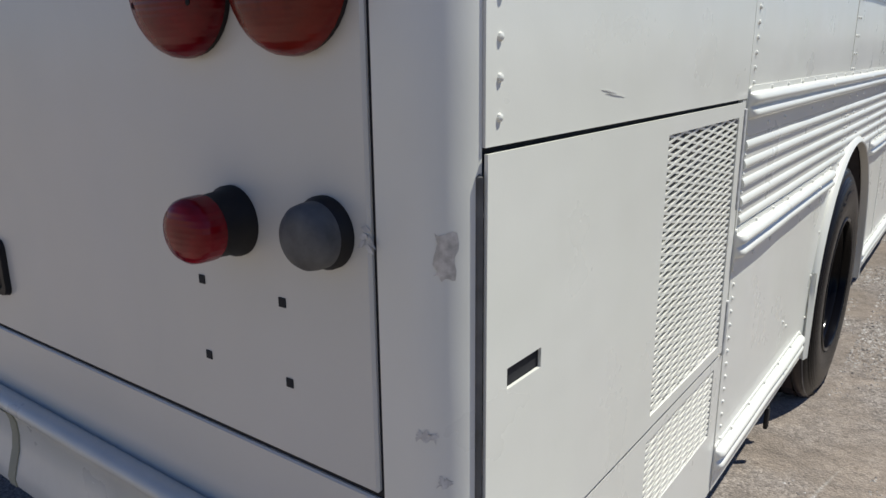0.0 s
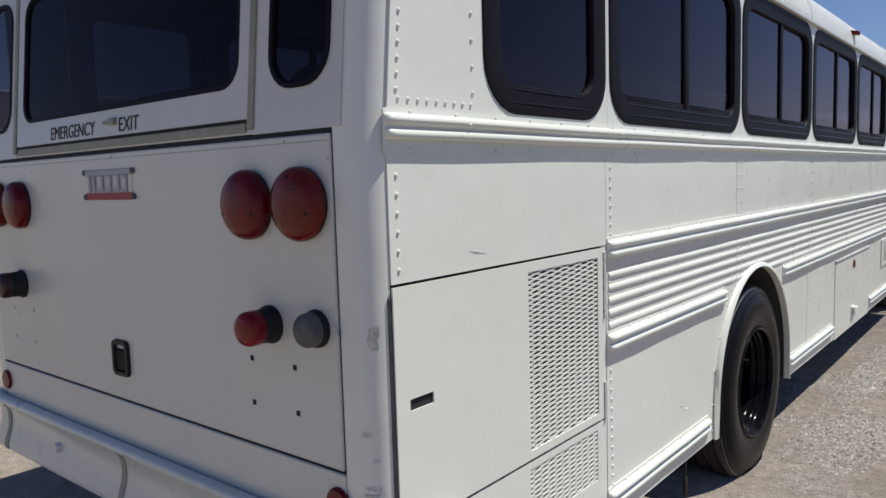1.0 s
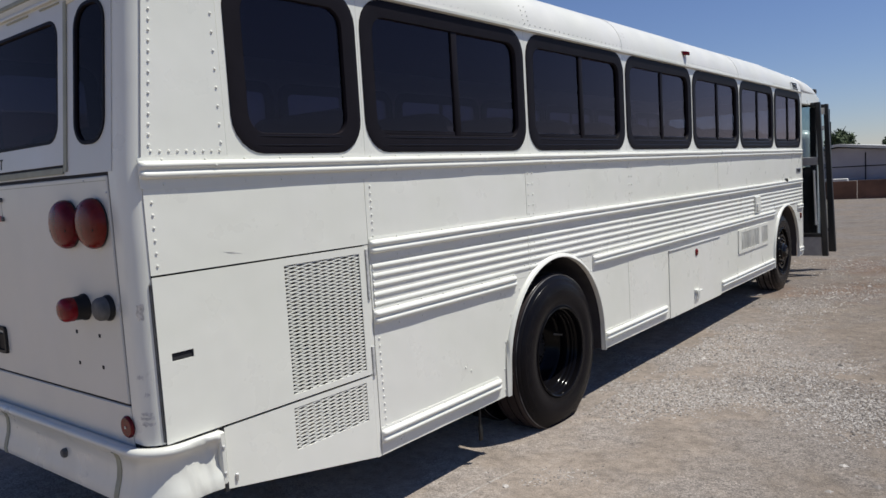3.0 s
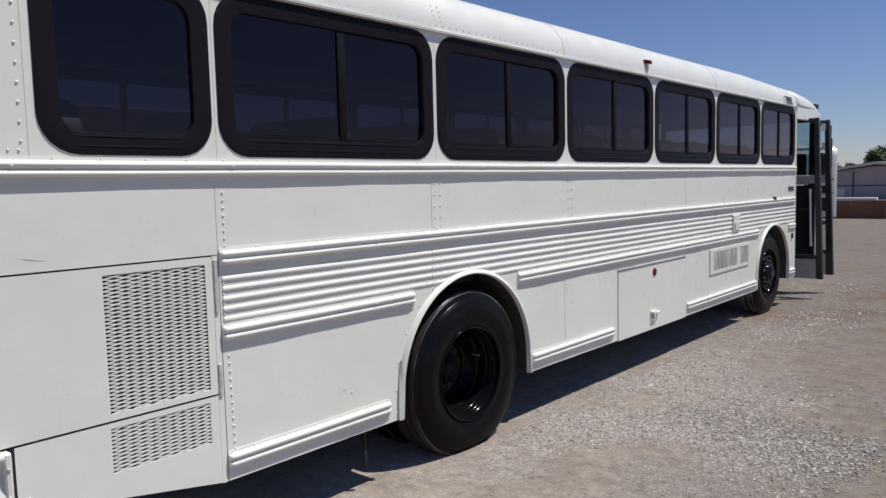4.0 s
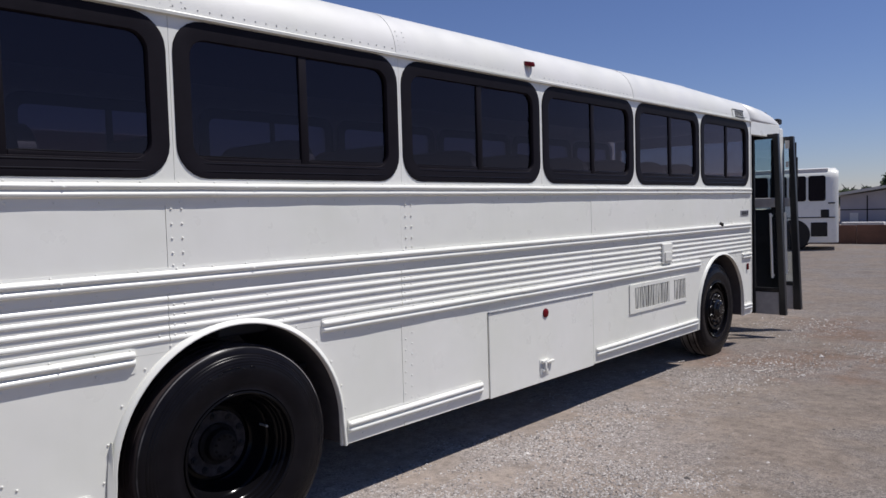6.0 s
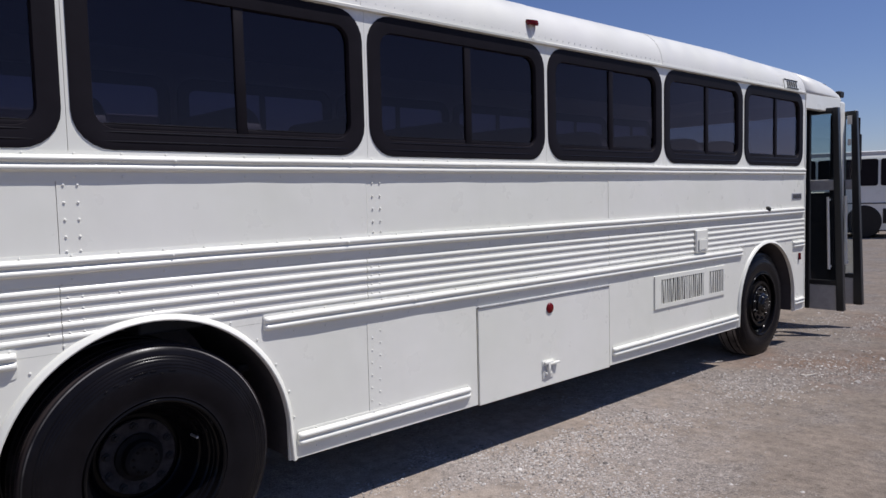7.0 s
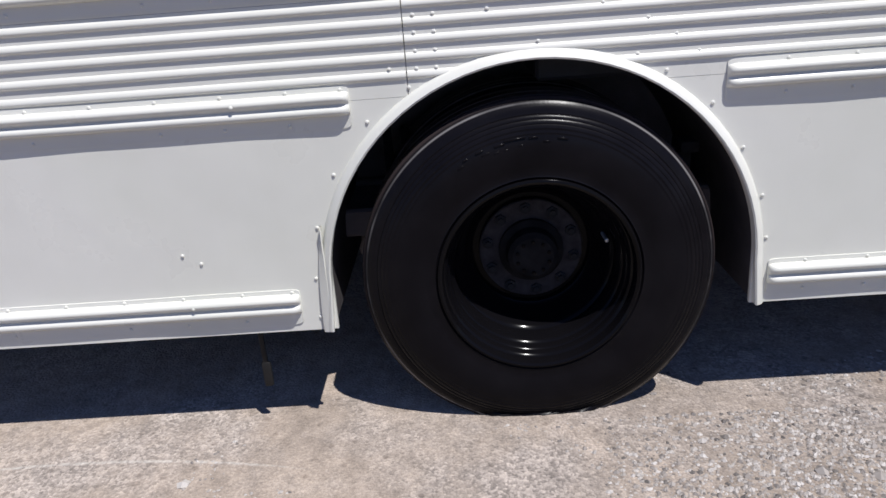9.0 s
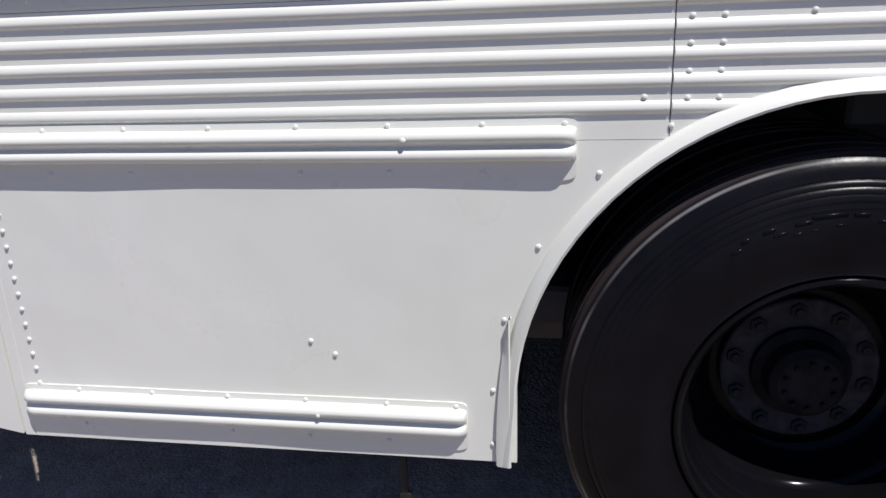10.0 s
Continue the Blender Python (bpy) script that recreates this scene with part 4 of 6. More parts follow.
def build_hatches():
    h = box("luggage_hatch", (-0.012, 4.863, 0.343), (0.006, 6.205, 0.932), WHITE, bus, 0.003, "white luggage locker hatch")
    box("hinge", (-0.004, 4.863, 0.935), (0.014, 6.206, 0.946), GREYP, h, 0.002)
    bm = bmesh.new()
    lathe(bm, [(0.0, 0.010), (0.024, 0.010), (0.033, 0.007), (0.035, 0.0), (0.0, 0.0)], 20, pose(0.006, 5.532, 0.857, 0, 90, 0))
    part("reflector", bm, RED, h, "small round red reflector")
    bm = bmesh.new()
    add_box(bm, (0.004, 5.445, 0.395), (0.012, 5.555, 0.515), 0.003)
    add_box(bm, (0.010, 5.455, 0.490), (0.030, 5.540, 0.510), 0.005)
    add_box(bm, (0.010, 5.485, 0.435), (0.032, 5.510, 0.495), 0.006)
    add_box(bm, (0.010, 5.470, 0.420), (0.024, 5.530, 0.440), 0.005)
    la = part("latch", bm, RAILW, h, "white painted paddle latch")
    # thin grey plates draw the shading beside the latch handle
    for lo, hi in (((0.0122, 5.455, 0.405), (0.0135, 5.477, 0.481)), ((0.0122, 5.520, 0.450), (0.0135, 5.545, 0.485))):
        box("latch_shading", lo, hi, GREYP, la, 0.0)
    box("latch_lever", (0.012, 5.500, 0.483), (0.034, 5.605, 0.499), RAILW, la, 0.004)
    box("hatch_header", (-0.012, 4.853, 0.935), (0.0, 6.212, 1.0385), WHITE, bus, 0.001)
    for a, b in ((4.852, 4.8615), (6.2065, 6.213)):
        box("hatch_gap", (-0.016, a, 0.345), (-0.010, b, 0.940), SEAM, bus, 0.001)
    g = holed("heater_grille", (6.808, 7.945, 0.688, 0.945), [(6.90, 7.565, 0.720, 0.912), (7.655, 7.912, 0.720, 0.912)], 0.0015, 0.012, WHITE, bus, at_side, "white louvred heater grille")
    box("backing", (0.0016, 6.895, 0.715), (0.003, 7.92, 0.917), SEAM, g, 0.0)
    y = 6.925
    rs = random.Random(8)
    while y < 7.90:
        if not 7.555 < y < 7.665:
            bm = bmesh.new()
            wd = rs.uniform(0.005, 0.0085)
            add_box(bm, (0.003, y - wd, 0.721), (0.009, y + wd, 0.911), 0.001, 1)
            lean = rs.uniform(-0.06, 0.06)
            for v in bm.verts:
                v.co.y += (v.co.z - 0.815) * lean
            part("slat", bm, WHITE, g)
        y += rs.uniform(0.027, 0.036)
    s = box("power_inlet", (0.0, 7.425, 1.085), (0.022, 7.625, 1.277), WHITE, bus, 0.008, "white hinged power inlet box")
    box("flap", (0.022, 7.455, 1.105), (0.032, 7.595, 1.20), RAILW, s, 0.008)
    bm = bmesh.new()
    lathe(bm, [(0.0, 0.0), (0.026, 0.0), (0.026, 0.020), (0.018, 0.034), (0.0, 0.036)], 14, pose(0.0, 8.80, 1.410, 0, 90, 0))
    part("side_marker", bm, RUBBER, bus, "small dark side marker lamp")
    p = box("badge", (0.0, 9.37, 1.490), (0.006, 9.60, 1.552), LOGOG, bus, 0.002, "small grey badge plate")
    for k in range(4):
        box("badge_bar", (0.006, 9.39 + 0.05 * k, 1.50), (0.009, 9.425 + 0.05 * k, 1.542), INK, p, 0.001)
    box("entry_marker", (0.0, 9.535, 0.87), (0.02, 9.57, 0.94), RED, bus, 0.005, "small red marker lamp")
    # hanging strap under the skirt behind the rear wheel
    bm = bmesh.new()
    add_box(bm, (-0.055, 2.047, 0.215), (-0.045, 2.063, 0.42), 0.003)
    add_box(bm, (-0.058, 2.041, 0.135), (-0.042, 2.071, 0.225), 0.007)
    part("hanging_strap", bm, RUBBER, bus, "dusty strap hanging below the skirt")


def build_body_shell():
    # rear corner posts
    for s in (0, 1):
        n, r, edge = 24, 0.081, 0.0655
        arc = [(-r + r * math.cos(radians(90 * i / n)), REAR + r - r * math.sin(radians(90 * i / n))) for i in range(n + 1)]
        pts = [p for p in arc if p[1] < edge] + [(-0.124, REAR), (-0.124, REAR + 0.012), (-0.09, REAR + 0.014), (-0.03, edge)]
        if s:
            pts = [(-W - x, y) for x, y in pts]
        verts, faces, m = [], [], len(pts)
        for z in (0.77, 1.78, 2.60):
            verts += [(x, y + rake(z), z) for x, y in pts]
        faces = [(o + i, o + (i + 1) % m, o + m + (i + 1) % m, o + m + i) for o in (0, m) for i in range(m)] + [tuple(range(m)), tuple(range(3 * m - 1, 2 * m - 1, -1))]
        mesh_ob("corner_post", verts, faces, WHITE, bus, "scuffed white rounded corner post", True)
    # left side: plain sheets and windows
    edges = [0.43] + POSTS + [9.67, 10.70]
    for i in range(len(edges) - 1):
        a, b = edges[i], edges[i + 1]
        h0, h1 = a + 0.034, b - 0.034
        bay("window_post_panel", (a + 0.001, b - 0.001, 1.80, 2.575), (h0, h1, 1.832, 2.545), -0.012, 0.0, WHITE, bus, at_left, 0.125)
        window(h0, h1, 1.832, 2.545, 0.125, at_left, i > 0)
    for y0, y1, z0, z1 in ((0.17, 0.428, 1.80, 2.575), (0.078, 1.20, 0.62, 1.80), (1.20, 2.30, 0.35, 1.80), (2.30, 3.58, 1.12, 1.80), (3.58, 8.20, 0.35, 1.80), (8.20, 9.42, 1.09, 1.80), (9.42, FRONT - 0.12, 0.35, 1.80), (10.701, FRONT - 0.12, 1.80, 2.575)):
        box("side_panel", (-W, y0, z0), (-W + 0.012, y1, z1), WHITE, bus, 0.001)
    for z in (1.777, 1.385):
        sweep("rub_rail", [(o, z + dz) for o, dz in RAIL], [((-W, y), (-1, 0)) for y in (0.06, 3.0, 6.0, 10.6)], RAILW, bus)
    # cabin lining, floor, underbody
    box("cabin_floor", (-W + 0.02, 0.06, 1.15), (-0.02, 9.69, 1.17), CFLOOR, bus, 0.0)
    box("cabin_floor", (-W + 0.02, 9.69, 0.98), (-0.90, FRONT - 0.15, 1.02), CFLOOR, bus, 0.0)
    box("wall_lining", (-0.045, 0.08, 1.17), (-0.033, 9.67, 1.80), INTER, bus, 0.0)
    box("wall_lining", (-W + 0.033, 0.08, 1.17), (-W + 0.045, 10.6, 1.80), INTER, bus, 0.0)
    box("ceiling_lining", (-W + 0.1, 0.14, 2.72), (-0.1, 10.5, 2.74), INTER, bus, 0.0)
    box("underbody", (-W + 0.08, 0.10, 0.50), (-0.40, 10.5, 0.60), UNDER, bus, 0.01)
    box("engine", (-1.75, 0.25, 0.32), (-0.55, 1.7, 0.62), UNDER, bus, 0.05)
    box("rear_axle", (-W + 0.4, 2.84, 0.42), (-0.4, 3.00, 0.58), UNDER, bus, 0.05)
    box("frame_rail", (-0.78, 0.2, 0.42), (-0.70, 10.4, 0.62), UNDER, bus, 0.005)
    box("frame_rail", (-W + 0.70, 0.2, 0.42), (-W + 0.78, 10.4, 0.62), UNDER, bus, 0.005)
    box("fuel_tank", (-0.75, 4.95, 0.38), (-0.08, 6.1, 0.9), UNDER, bus, 0.03)
    box("bulkhead", (-W + 0.05, 2.26, 0.36), (-0.06, 2.28, 0.98), UNDER, bus, 0.0)
    box("bulkhead", (-W + 0.05, 3.62, 0.42), (-0.06, 3.64, 0.98), UNDER, bus, 0.0)


def roof_section(t=0.0):
    """Half-open section from the right gutter over the crown to the left one, grown by t."""
    pts = []
    r, zc = 0.30, 2.575
    for i in range(11):
        a = radians(80 * i / 10)
        pts.append((-r + (r + t) * math.cos(a), zc + (r + t) * math.sin(a)))
    x1, z1 = pts[-1]
    for i in range(1, 9):
        u = i / 8
        x = x1 + (-W / 2 - x1) * u
        z = z1 + 0.12 * (1 - (1 - u) ** 2)
        pts.append((x, z))
    left = [(-W - x, z) for x, z in pts[:-1]][::-1]
    return pts + left


def build_roof():
    ys = [0.13, 1.20, 2.64, 4.07, 5.52, 6.94, 8.30, 9.67]
    for i in range(len(ys) - 1):
        t = 0.0025 * (i % 2)
        sec, sec2 = roof_section(t), roof_section(t - 0.02)
        n = len(sec)
        verts = [(x, y, 2.575 + (z - 2.575) * (0.88 if y > 9.6 else 1.0)) for y in (ys[i], ys[i + 1] + 0.01) for x, z in sec + sec2[::-1]]
        m = 2 * n
        faces = [(j, (j + 1) % m, m + (j + 1) % m, m + j) for j in range(m)] + [tuple(range(m)), tuple(range(2 * m - 1, m - 1, -1))]
        mesh_ob("roof_panel", verts, faces, ROOFW, bus, "", True)
    # front cap that falls away to the windscreen
    def cap(name, stations, mat):
        verts, faces = [], []
        sec = roof_section(0.001)
        n = len(sec)
        for y, k, inset in stations:
            for x, z in sec:
                xx = -W / 2 + (x + W / 2) * (1 - inset)
                zz = 2.575 + (z - 2.575) * k
                verts.append((xx, y + (rake(zz) if name == "rear_cap" else 0.0), zz))
        for i in range(len(stations) - 1):
            for j in range(n - 1):
                faces.append((i * n + j, i * n + j + 1, (i + 1) * n + j + 1, (i + 1) * n + j))
        ob = mesh_ob(name, verts, faces, mat, bus, "rounded white roof end", True)
        ob.modifiers.new("thick", "SOLIDIFY").thickness = 0.004
    cap("front_cap", [(9.68, 0.883, 0.0), (10.10, 0.84, 0.001), (10.38, 0.77, 0.004), (10.58, 0.66, 0.010), (10.72, 0.49, 0.02), (10.80, 0.26, 0.035), (10.83, -0.05, 0.05)], ROOFW)
    cap("rear_cap", [(0.06, 1.0, 0.0), (0.035, 0.99, 0.004), (0.018, 0.96, 0.010), (REAR - 0.002, 0.88, 0.020), (REAR - 0.006, 0.1, 0.022), (REAR - 0.008, -0.45, 0.022)], REAR_SHADED)
    # gutters and the rivets above them
    gut = [(-0.004, 2.560), (0.010, 2.556), (0.022, 2.560), (0.024, 2.572), (0.018, 2.574), (0.008, 2.570), (-0.004, 2.590)]
    sweep("gutter", gut, along(0.15, 9.69), RAILW, bus, "white drip rail above the windows")
    sweep("gutter", gut, [((-W, y), (-1, 0)) for y in (0.15, 5.0, 9.69)], RAILW, bus)
    sp = []
    for k in range(152):
        sp.append((0.20 + k * 0.062, 2.606, -0.0016))
    # grey heads carry the shading of white rivets in their colour
    rivets("rivets", sp, bus, at_side, GREYP, r=0.0045, h=0.003)
    for y in (2.64, 4.07):
        sp = [(y + 0.03, 2.60 + 0.03 * k, -0.003 - 0.0019 * k * k) for k in range(5)] + [(y + 0.085, 2.60 + 0.03 * k, -0.003 - 0.0019 * k * k) for k in range(5)]
        rivets("rivets", sp, bus, at_side, ROOFW, r=0.004, h=0.003)
    # marker lamp on a stalk
    bm = bmesh.new()
    lathe(bm, [(0.0, 0.0), (0.032, 0.0), (0.026, 0.035), (0.024, 0.085), (0.0, 0.085)], 14, pose(-0.025, 5.41, 2.585, 0, 0, 0))
    lamp = part("marker_lamp", bm, RAILW, bus, "red marker lamp on a white stalk at the roof edge")
    bm = bmesh.new()
    lathe(bm, [(0.0, 0.0), (0.044, 0.0), (0.047, 0.012), (0.040, 0.03), (0.0, 0.034)], 18, pose(-0.012, 5.41, 2.672, 0, 12, 0))
    part("lens", bm, RED, lamp, "red lens")
    # maker's plate on the roof end, as plain bars
    pl = box("badge", (-0.003, 9.17, 2.590), (0.003, 9.50, 2.690), RAILW, bus, 0.001, "pale plate with plain dark bars at the roof edge")
    pl.matrix_world = Matrix.Translation((0.001, 0, -0.01)) @ Matrix.Translation((0, 9.3, 2.62)) @ pose(0, 0, 0, 0, -11, 0) @ Matrix.Translation((0, -9.3, -2.62))
    for k in range(5):
        box("badge_bar", (0.003, 9.23 + 0.05 * k, 2.615), (0.006, 9.262 + 0.05 * k, 2.667), INK, pl, 0.0)
    for z0, z1, y0 in ((2.674, 2.686, 9.18), (2.594, 2.608, 9.22)):
        box("badge_bar", (0.003, y0, z0), (0.006, 9.49, z1), INK, pl, 0.0)
    box("mirror_bracket", (-0.12, 10.82, 2.62), (-0.06, 10.94, 2.69), RUBBER, bus, 0.01, "dark mirror arm at the front corner")


def rear_plane_text():
    for word, x, wdt in (("EMERGENCY", -1.655, 0.342), ("EXIT", -1.145, 0.124)):
        cu = bpy.data.curves.new("lettering", "FONT")
        cu.body = word
        cu.size = 0.066
        cu.extrude = 0.0006
        ob = new("lettering", cu)
        dg = bpy.context.evaluated_depsgraph_get()
        me = bpy.data.meshes.new_from_object(ob.evaluated_get(dg))
        bpy.data.objects.remove(ob)
        xs = [v.co.x for v in me.vertices]
        k = wdt / (max(xs) - min(xs))
        for v in me.vertices:
            v.co = Vector((x + (v.co.x - min(xs)) * k, REAR - 0.0095 - v.co.z, 1.829 + v.co.y))
        me.materials.clear()
        me.materials.append(INK)
        o = new("lettering", me)
        o.parent = bus
        o["label"] = "black stencilled word " + word
    bm = bmesh.new()
    add_box(bm, (-1.250, REAR - 0.016, 1.858), (-1.175, REAR - 0.008, 1.868), 0.002)
    add_box(bm, (-1.200, REAR - 0.022, 1.852), (-1.165, REAR - 0.008, 1.876), 0.004)
    part("exit_handle", bm, OLIVE, bus, "small dull exit latch")


def dome_lamp(x, z, r, mat, label, parent):
    bm = bmesh.new()
    lathe(bm, [(r, 0.0), (r, 0.011), (r - 0.004, 0.016), (0.0, 0.016)], 36, pose(x, REAR - 0.004, z, 90, 0, 0))
    base = part("tail_lamp", bm, RUBBER, parent, label)
    bm = bmesh.new()
    lathe(bm, [(r, 0.010), (r + 0.003, 0.012), (r + 0.002, 0.026), (r * 0.97, 0.036), (r * 0.86, 0.046), (r * 0.6, 0.053), (r * 0.25, 0.056), (0.0, 0.0565)], 36, pose(x, REAR - 0.004, z, 90, 0, 0))
    part("lens", bm, mat, base)
    for a in (200, 340, 90):
        bm = bmesh.new()
        q = pose(x + r * 0.72 * math.cos(radians(a)), REAR - 0.004, z + r * 0.72 * math.sin(radians(a)), 90, 0, 0)
        lathe(bm, [(0.0, 0.038), (0.005, 0.038), (0.005, 0.050), (0.0, 0.051)], 8, q)
        part("screw", bm, HUB, base)


def signal_lamp(x, z, mat, length, label, skew=0.0, k=1.0):
    q = pose(x, REAR - 0.004, z, 90, 0, skew)
    bm = bmesh.new()
    lathe(bm, [(0.052 * k, 0.0), (0.052 * k, 0.010), (0.047 * k, 0.016), (0.044 * k, length), (0.0, length)], 30, q)
    base = part("signal_lamp", bm, RUBBER, bus, label)
    bm = bmesh.new()
    lathe(bm, [(0.044 * k, length * 0.80), (0.047 * k, length * 0.81), (0.0465 * k, length + 0.008), (0.045 * k, length + 0.017), (0.039 * k, length + 0.025), (0.024 * k, length + 0.030), (0.0, length + 0.031)], 30, q)
    part("lens", bm, mat, base)


def build_rear():
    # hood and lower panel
    box("engine_hood", (-W + 0.130, REAR - 0.006, 0.917), (-0.130, REAR + 0.012, 1.762), REAR_SHADED, bus, 0.004, "white rear engine cover with lamps")
    box("lower_panel", (-W + 0.1265, REAR - 0.004, 0.70), (-0.1265, REAR + 0.010, 0.908), REAR_SHADED, bus, 0.003)
    box("hood_gap", (-W + 0.124, REAR + 0.002, 0.70), (-0.124, REAR + 0.016, 1.775), SEAM, bus, 0.0)
    box("bulkhead", (-W + 0.05, 0.05, 0.60), (-0.06, 0.06, 1.80), UNDER, bus, 0.0)
    box("hood_crease", (-W + 0.134, REAR - 0.0068, 1.7435), (-0.134, REAR - 0.005, 1.7455), OLIVE, bus, 0.0)
    for x, z in ((-0.301, 1.748), (-0.139, 1.700), (-W + 0.301, 1.748), (-W + 0.139, 1.700), (-1.21, 1.747)):
        bm = bmesh.new()
        lathe(bm, [(0.0, 0.0), (0.0045, 0.0), (0.004, 0.003), (0.0, 0.0035)], 8, pose(x, REAR - 0.006, z, 90, 0, 0))
        part("screw", bm, SILVER, bus)
    # upper panel: three openings
    wins = [(-0.365, -0.137, 1.885, 2.405, 0.09), (-W + 0.505, -0.500, 1.908, 2.385, 0.075), (-W + 0.147, -W + 0.375, 1.885, 2.405, 0.09)]
    spans = [(-0.432, -0.092), (-W + 0.4335, -0.4335), (-W + 0.092, -W + 0.432)]
    for (x0, x1, z0, z1, r), (s0, s1) in zip(wins, spans):
        mid = r < 0.08
        lo, hi = (1.818, 2.452) if mid else (1.775, 2.456)
        bay("emergency_door" if mid else "rear_panel", (s0 + (0.016 if mid else 0), s1 - (0.016 if mid else 0), lo, hi), (x0, x1, z0, z1), -0.012, 0.008 if mid else 0.004, REAR_SHADED, bus, at_rear, r)
        w = new("rear_window")
        w.parent = bus
        w["label"] = "dark rear window with rounded corners"
        frame_loops("window_frame", [((x0 - 0.003, x1 + 0.003, z0 - 0.003, z1 + 0.003), r + 0.003, 0.009), ((x0 + 0.010, x1 - 0.010, z0 + 0.010, z1 - 0.010), r - 0.01, 0.009), ((x0 + 0.014, x1 - 0.014, z0 + 0.014, z1 - 0.014), r - 0.012, -0.004),
                                     ((x0 - 0.003, x1 + 0.003, z0 - 0.003, z1 + 0.003), r + 0.003, -0.012)], BLACK, w, at_rear)
        pane("window_pane", (x0 + 0.008, x1 - 0.008, z0 + 0.008, z1 - 0.008), r - 0.01, 0.0, REARGLASS, w, at_rear)
    box("sill_strip", (-W + 0.455, REAR - 0.007, 1.782), (-0.462, REAR + 0.004, 1.808), OLIVE, bus, 0.002, "worn olive strip below the exit door")
    box("waist_strip", (-W + 0.13, REAR - 0.001, 1.7765), (-0.13, REAR + 0.006, 1.790), REAR_SHADED, bus, 0.001)
    box("door_gap", (-W + 0.44, REAR - 0.002, 1.808), (-0.445, REAR + 0.004, 1.819), SEAM, bus, 0.0)
    for x in (-0.439, -W + 0.427):
        box("sealing_strip", (x - 0.013, REAR - 0.010, 1.790), (x + 0.013, REAR - 0.003, 2.44), OLIVE, bus, 0.002)
    for x0, x1 in ((-1.90, -1.69), (-1.58, -1.39), (-1.29, -1.08), (-0.97, -0.76), (-0.65, -0.48)):
        box("hinge", (x0, REAR - 0.014, 2.439), (x1, REAR - 0.006, 2.445), OLIVE, bus, 0.002)
    bm = bmesh.new()
    add_box(bm, (-W + 0.08, REAR - 0.022, 2.456), (-0.08, REAR + 0.004, 2.472), 0.005)
    part("rain_lip", bm, REAR_SHADED, bus, "white lip above the rear windows")
    box("rear_header", (-W + 0.10, REAR - 0.003, 2.466), (-0.10, REAR + 0.010, 2.63), REAR_SHADED, bus, 0.003)
    box("sealant_line", (-W + 0.30, REAR - 0.013, 2.505), (-0.33, REAR - 0.004, 2.525), OLIVE, bus, 0.003)
    # lamps
    for s in (0, 1):
        f = (lambda x: x) if s == 0 else (lambda x: -W - x)
        dome_lamp(f(-0.236), 1.591, 0.0915, AMBER, "round faded orange tail lamp", bus)
        dome_lamp(f(-0.452), 1.589, 0.0915, RED, "round red tail lamp", bus)
        bm = bmesh.new()
        lathe(bm, [(0.042, 0.0), (0.042, 0.006), (0.036, 0.012), (0.0, 0.013)], 26, pose(f(-0.152), REAR - 0.004, 0.830, 90, 0, 0))
        r = part("reflector", bm, RED, bus, "round red reflector with a centre screw")
        bm = bmesh.new()
        lathe(bm, [(0.0, 0.016), (0.006, 0.0155), (0.006, 0.012)], 8, pose(f(-0.152), REAR - 0.004, 0.830, 90, 0, 0))
        part("screw", bm, SILVER, r)
        for x, z in ((-0.484, 1.163), (-0.300, 1.161), (-0.484, 1.037), (-0.295, 1.039)):
            box("bolt_hole", (f(x) - 0.007, REAR - 0.0075, z - 0.007), (f(x) + 0.007, REAR - 0.002, z + 0.007), SEAM if s == 0 else GREYP, bus, 0.0)
    signal_lamp(-0.392, 1.268, SIGNAL, 0.070, "red stop lamp in a black housing", 4, 1.0)
    signal_lamp(-0.204, 1.276, GREYL, 0.026, "grey weathered lamp on a black base", 0, 0.94)
    signal_lamp(-W + 0.400, 1.268, simple("burnt_dark_lens", (0.035, 0.010, 0.009), 0.3), 0.065, "red stop lamp in a black housing", -2, 1.1)
    # hood latch
    f = frame_loops("hood_latch", [((-1.280, -1.172, 1.0, 1.128), 0.022, 0.004), ((-1.277, -1.175, 1.003, 1.125), 0.02, 0.018), ((-1.263, -1.189, 1.017, 1.111), 0.012, 0.018), ((-1.261, -1.191, 1.019, 1.109), 0.012, 0.007), ((-1.280, -1.172, 1.0, 1.128), 0.022, 0.0)], RUBBER, bus, at_rear, "black recessed hood latch")
    box("paddle", (-1.261, REAR - 0.013, 1.019), (-1.191, REAR - 0.006, 1.095), BLACK, f, 0.004)
    # maker's plate, as plain bars
    p = box("maker_plate", (-1.388, REAR - 0.0085, 1.606), (-1.076, REAR - 0.005, 1.700), REAR_SHADED, bus, 0.002, "worn plate of grey bars over a red stripe")
    for k, (x, wide, low) in enumerate(((-1.372, 0.020, 1.632), (-1.340, 0.020, 1.632), (-1.312, 0.050, 1.634), (-1.252, 0.044, 1.632), (-1.200, 0.048, 1.634), (-1.142, 0.040, 1.632))):
        bar = box("plate_bar", (x, REAR - 0.013, low), (x + wide, REAR - 0.0085, 1.690), LOGOG, p, 0.003)
        if k > 1:
            box("cut_out", (x + wide * 0.36, REAR - 0.0135, low + 0.016), (x + wide * 0.64, REAR - 0.0128, 1.684 - 0.008 * (k % 2)), REAR_SHADED, bar, 0.0)
    box("plate_top_bar", (-1.405, REAR - 0.013, 1.688), (-1.059, REAR - 0.0085, 1.708), LOGOG, p, 0.002)
    box("plate_stripe", (-1.390, REAR - 0.012, 1.606), (-1.075, REAR - 0.0085, 1.630), LOGOR, p, 0.001, "dull red stripe")
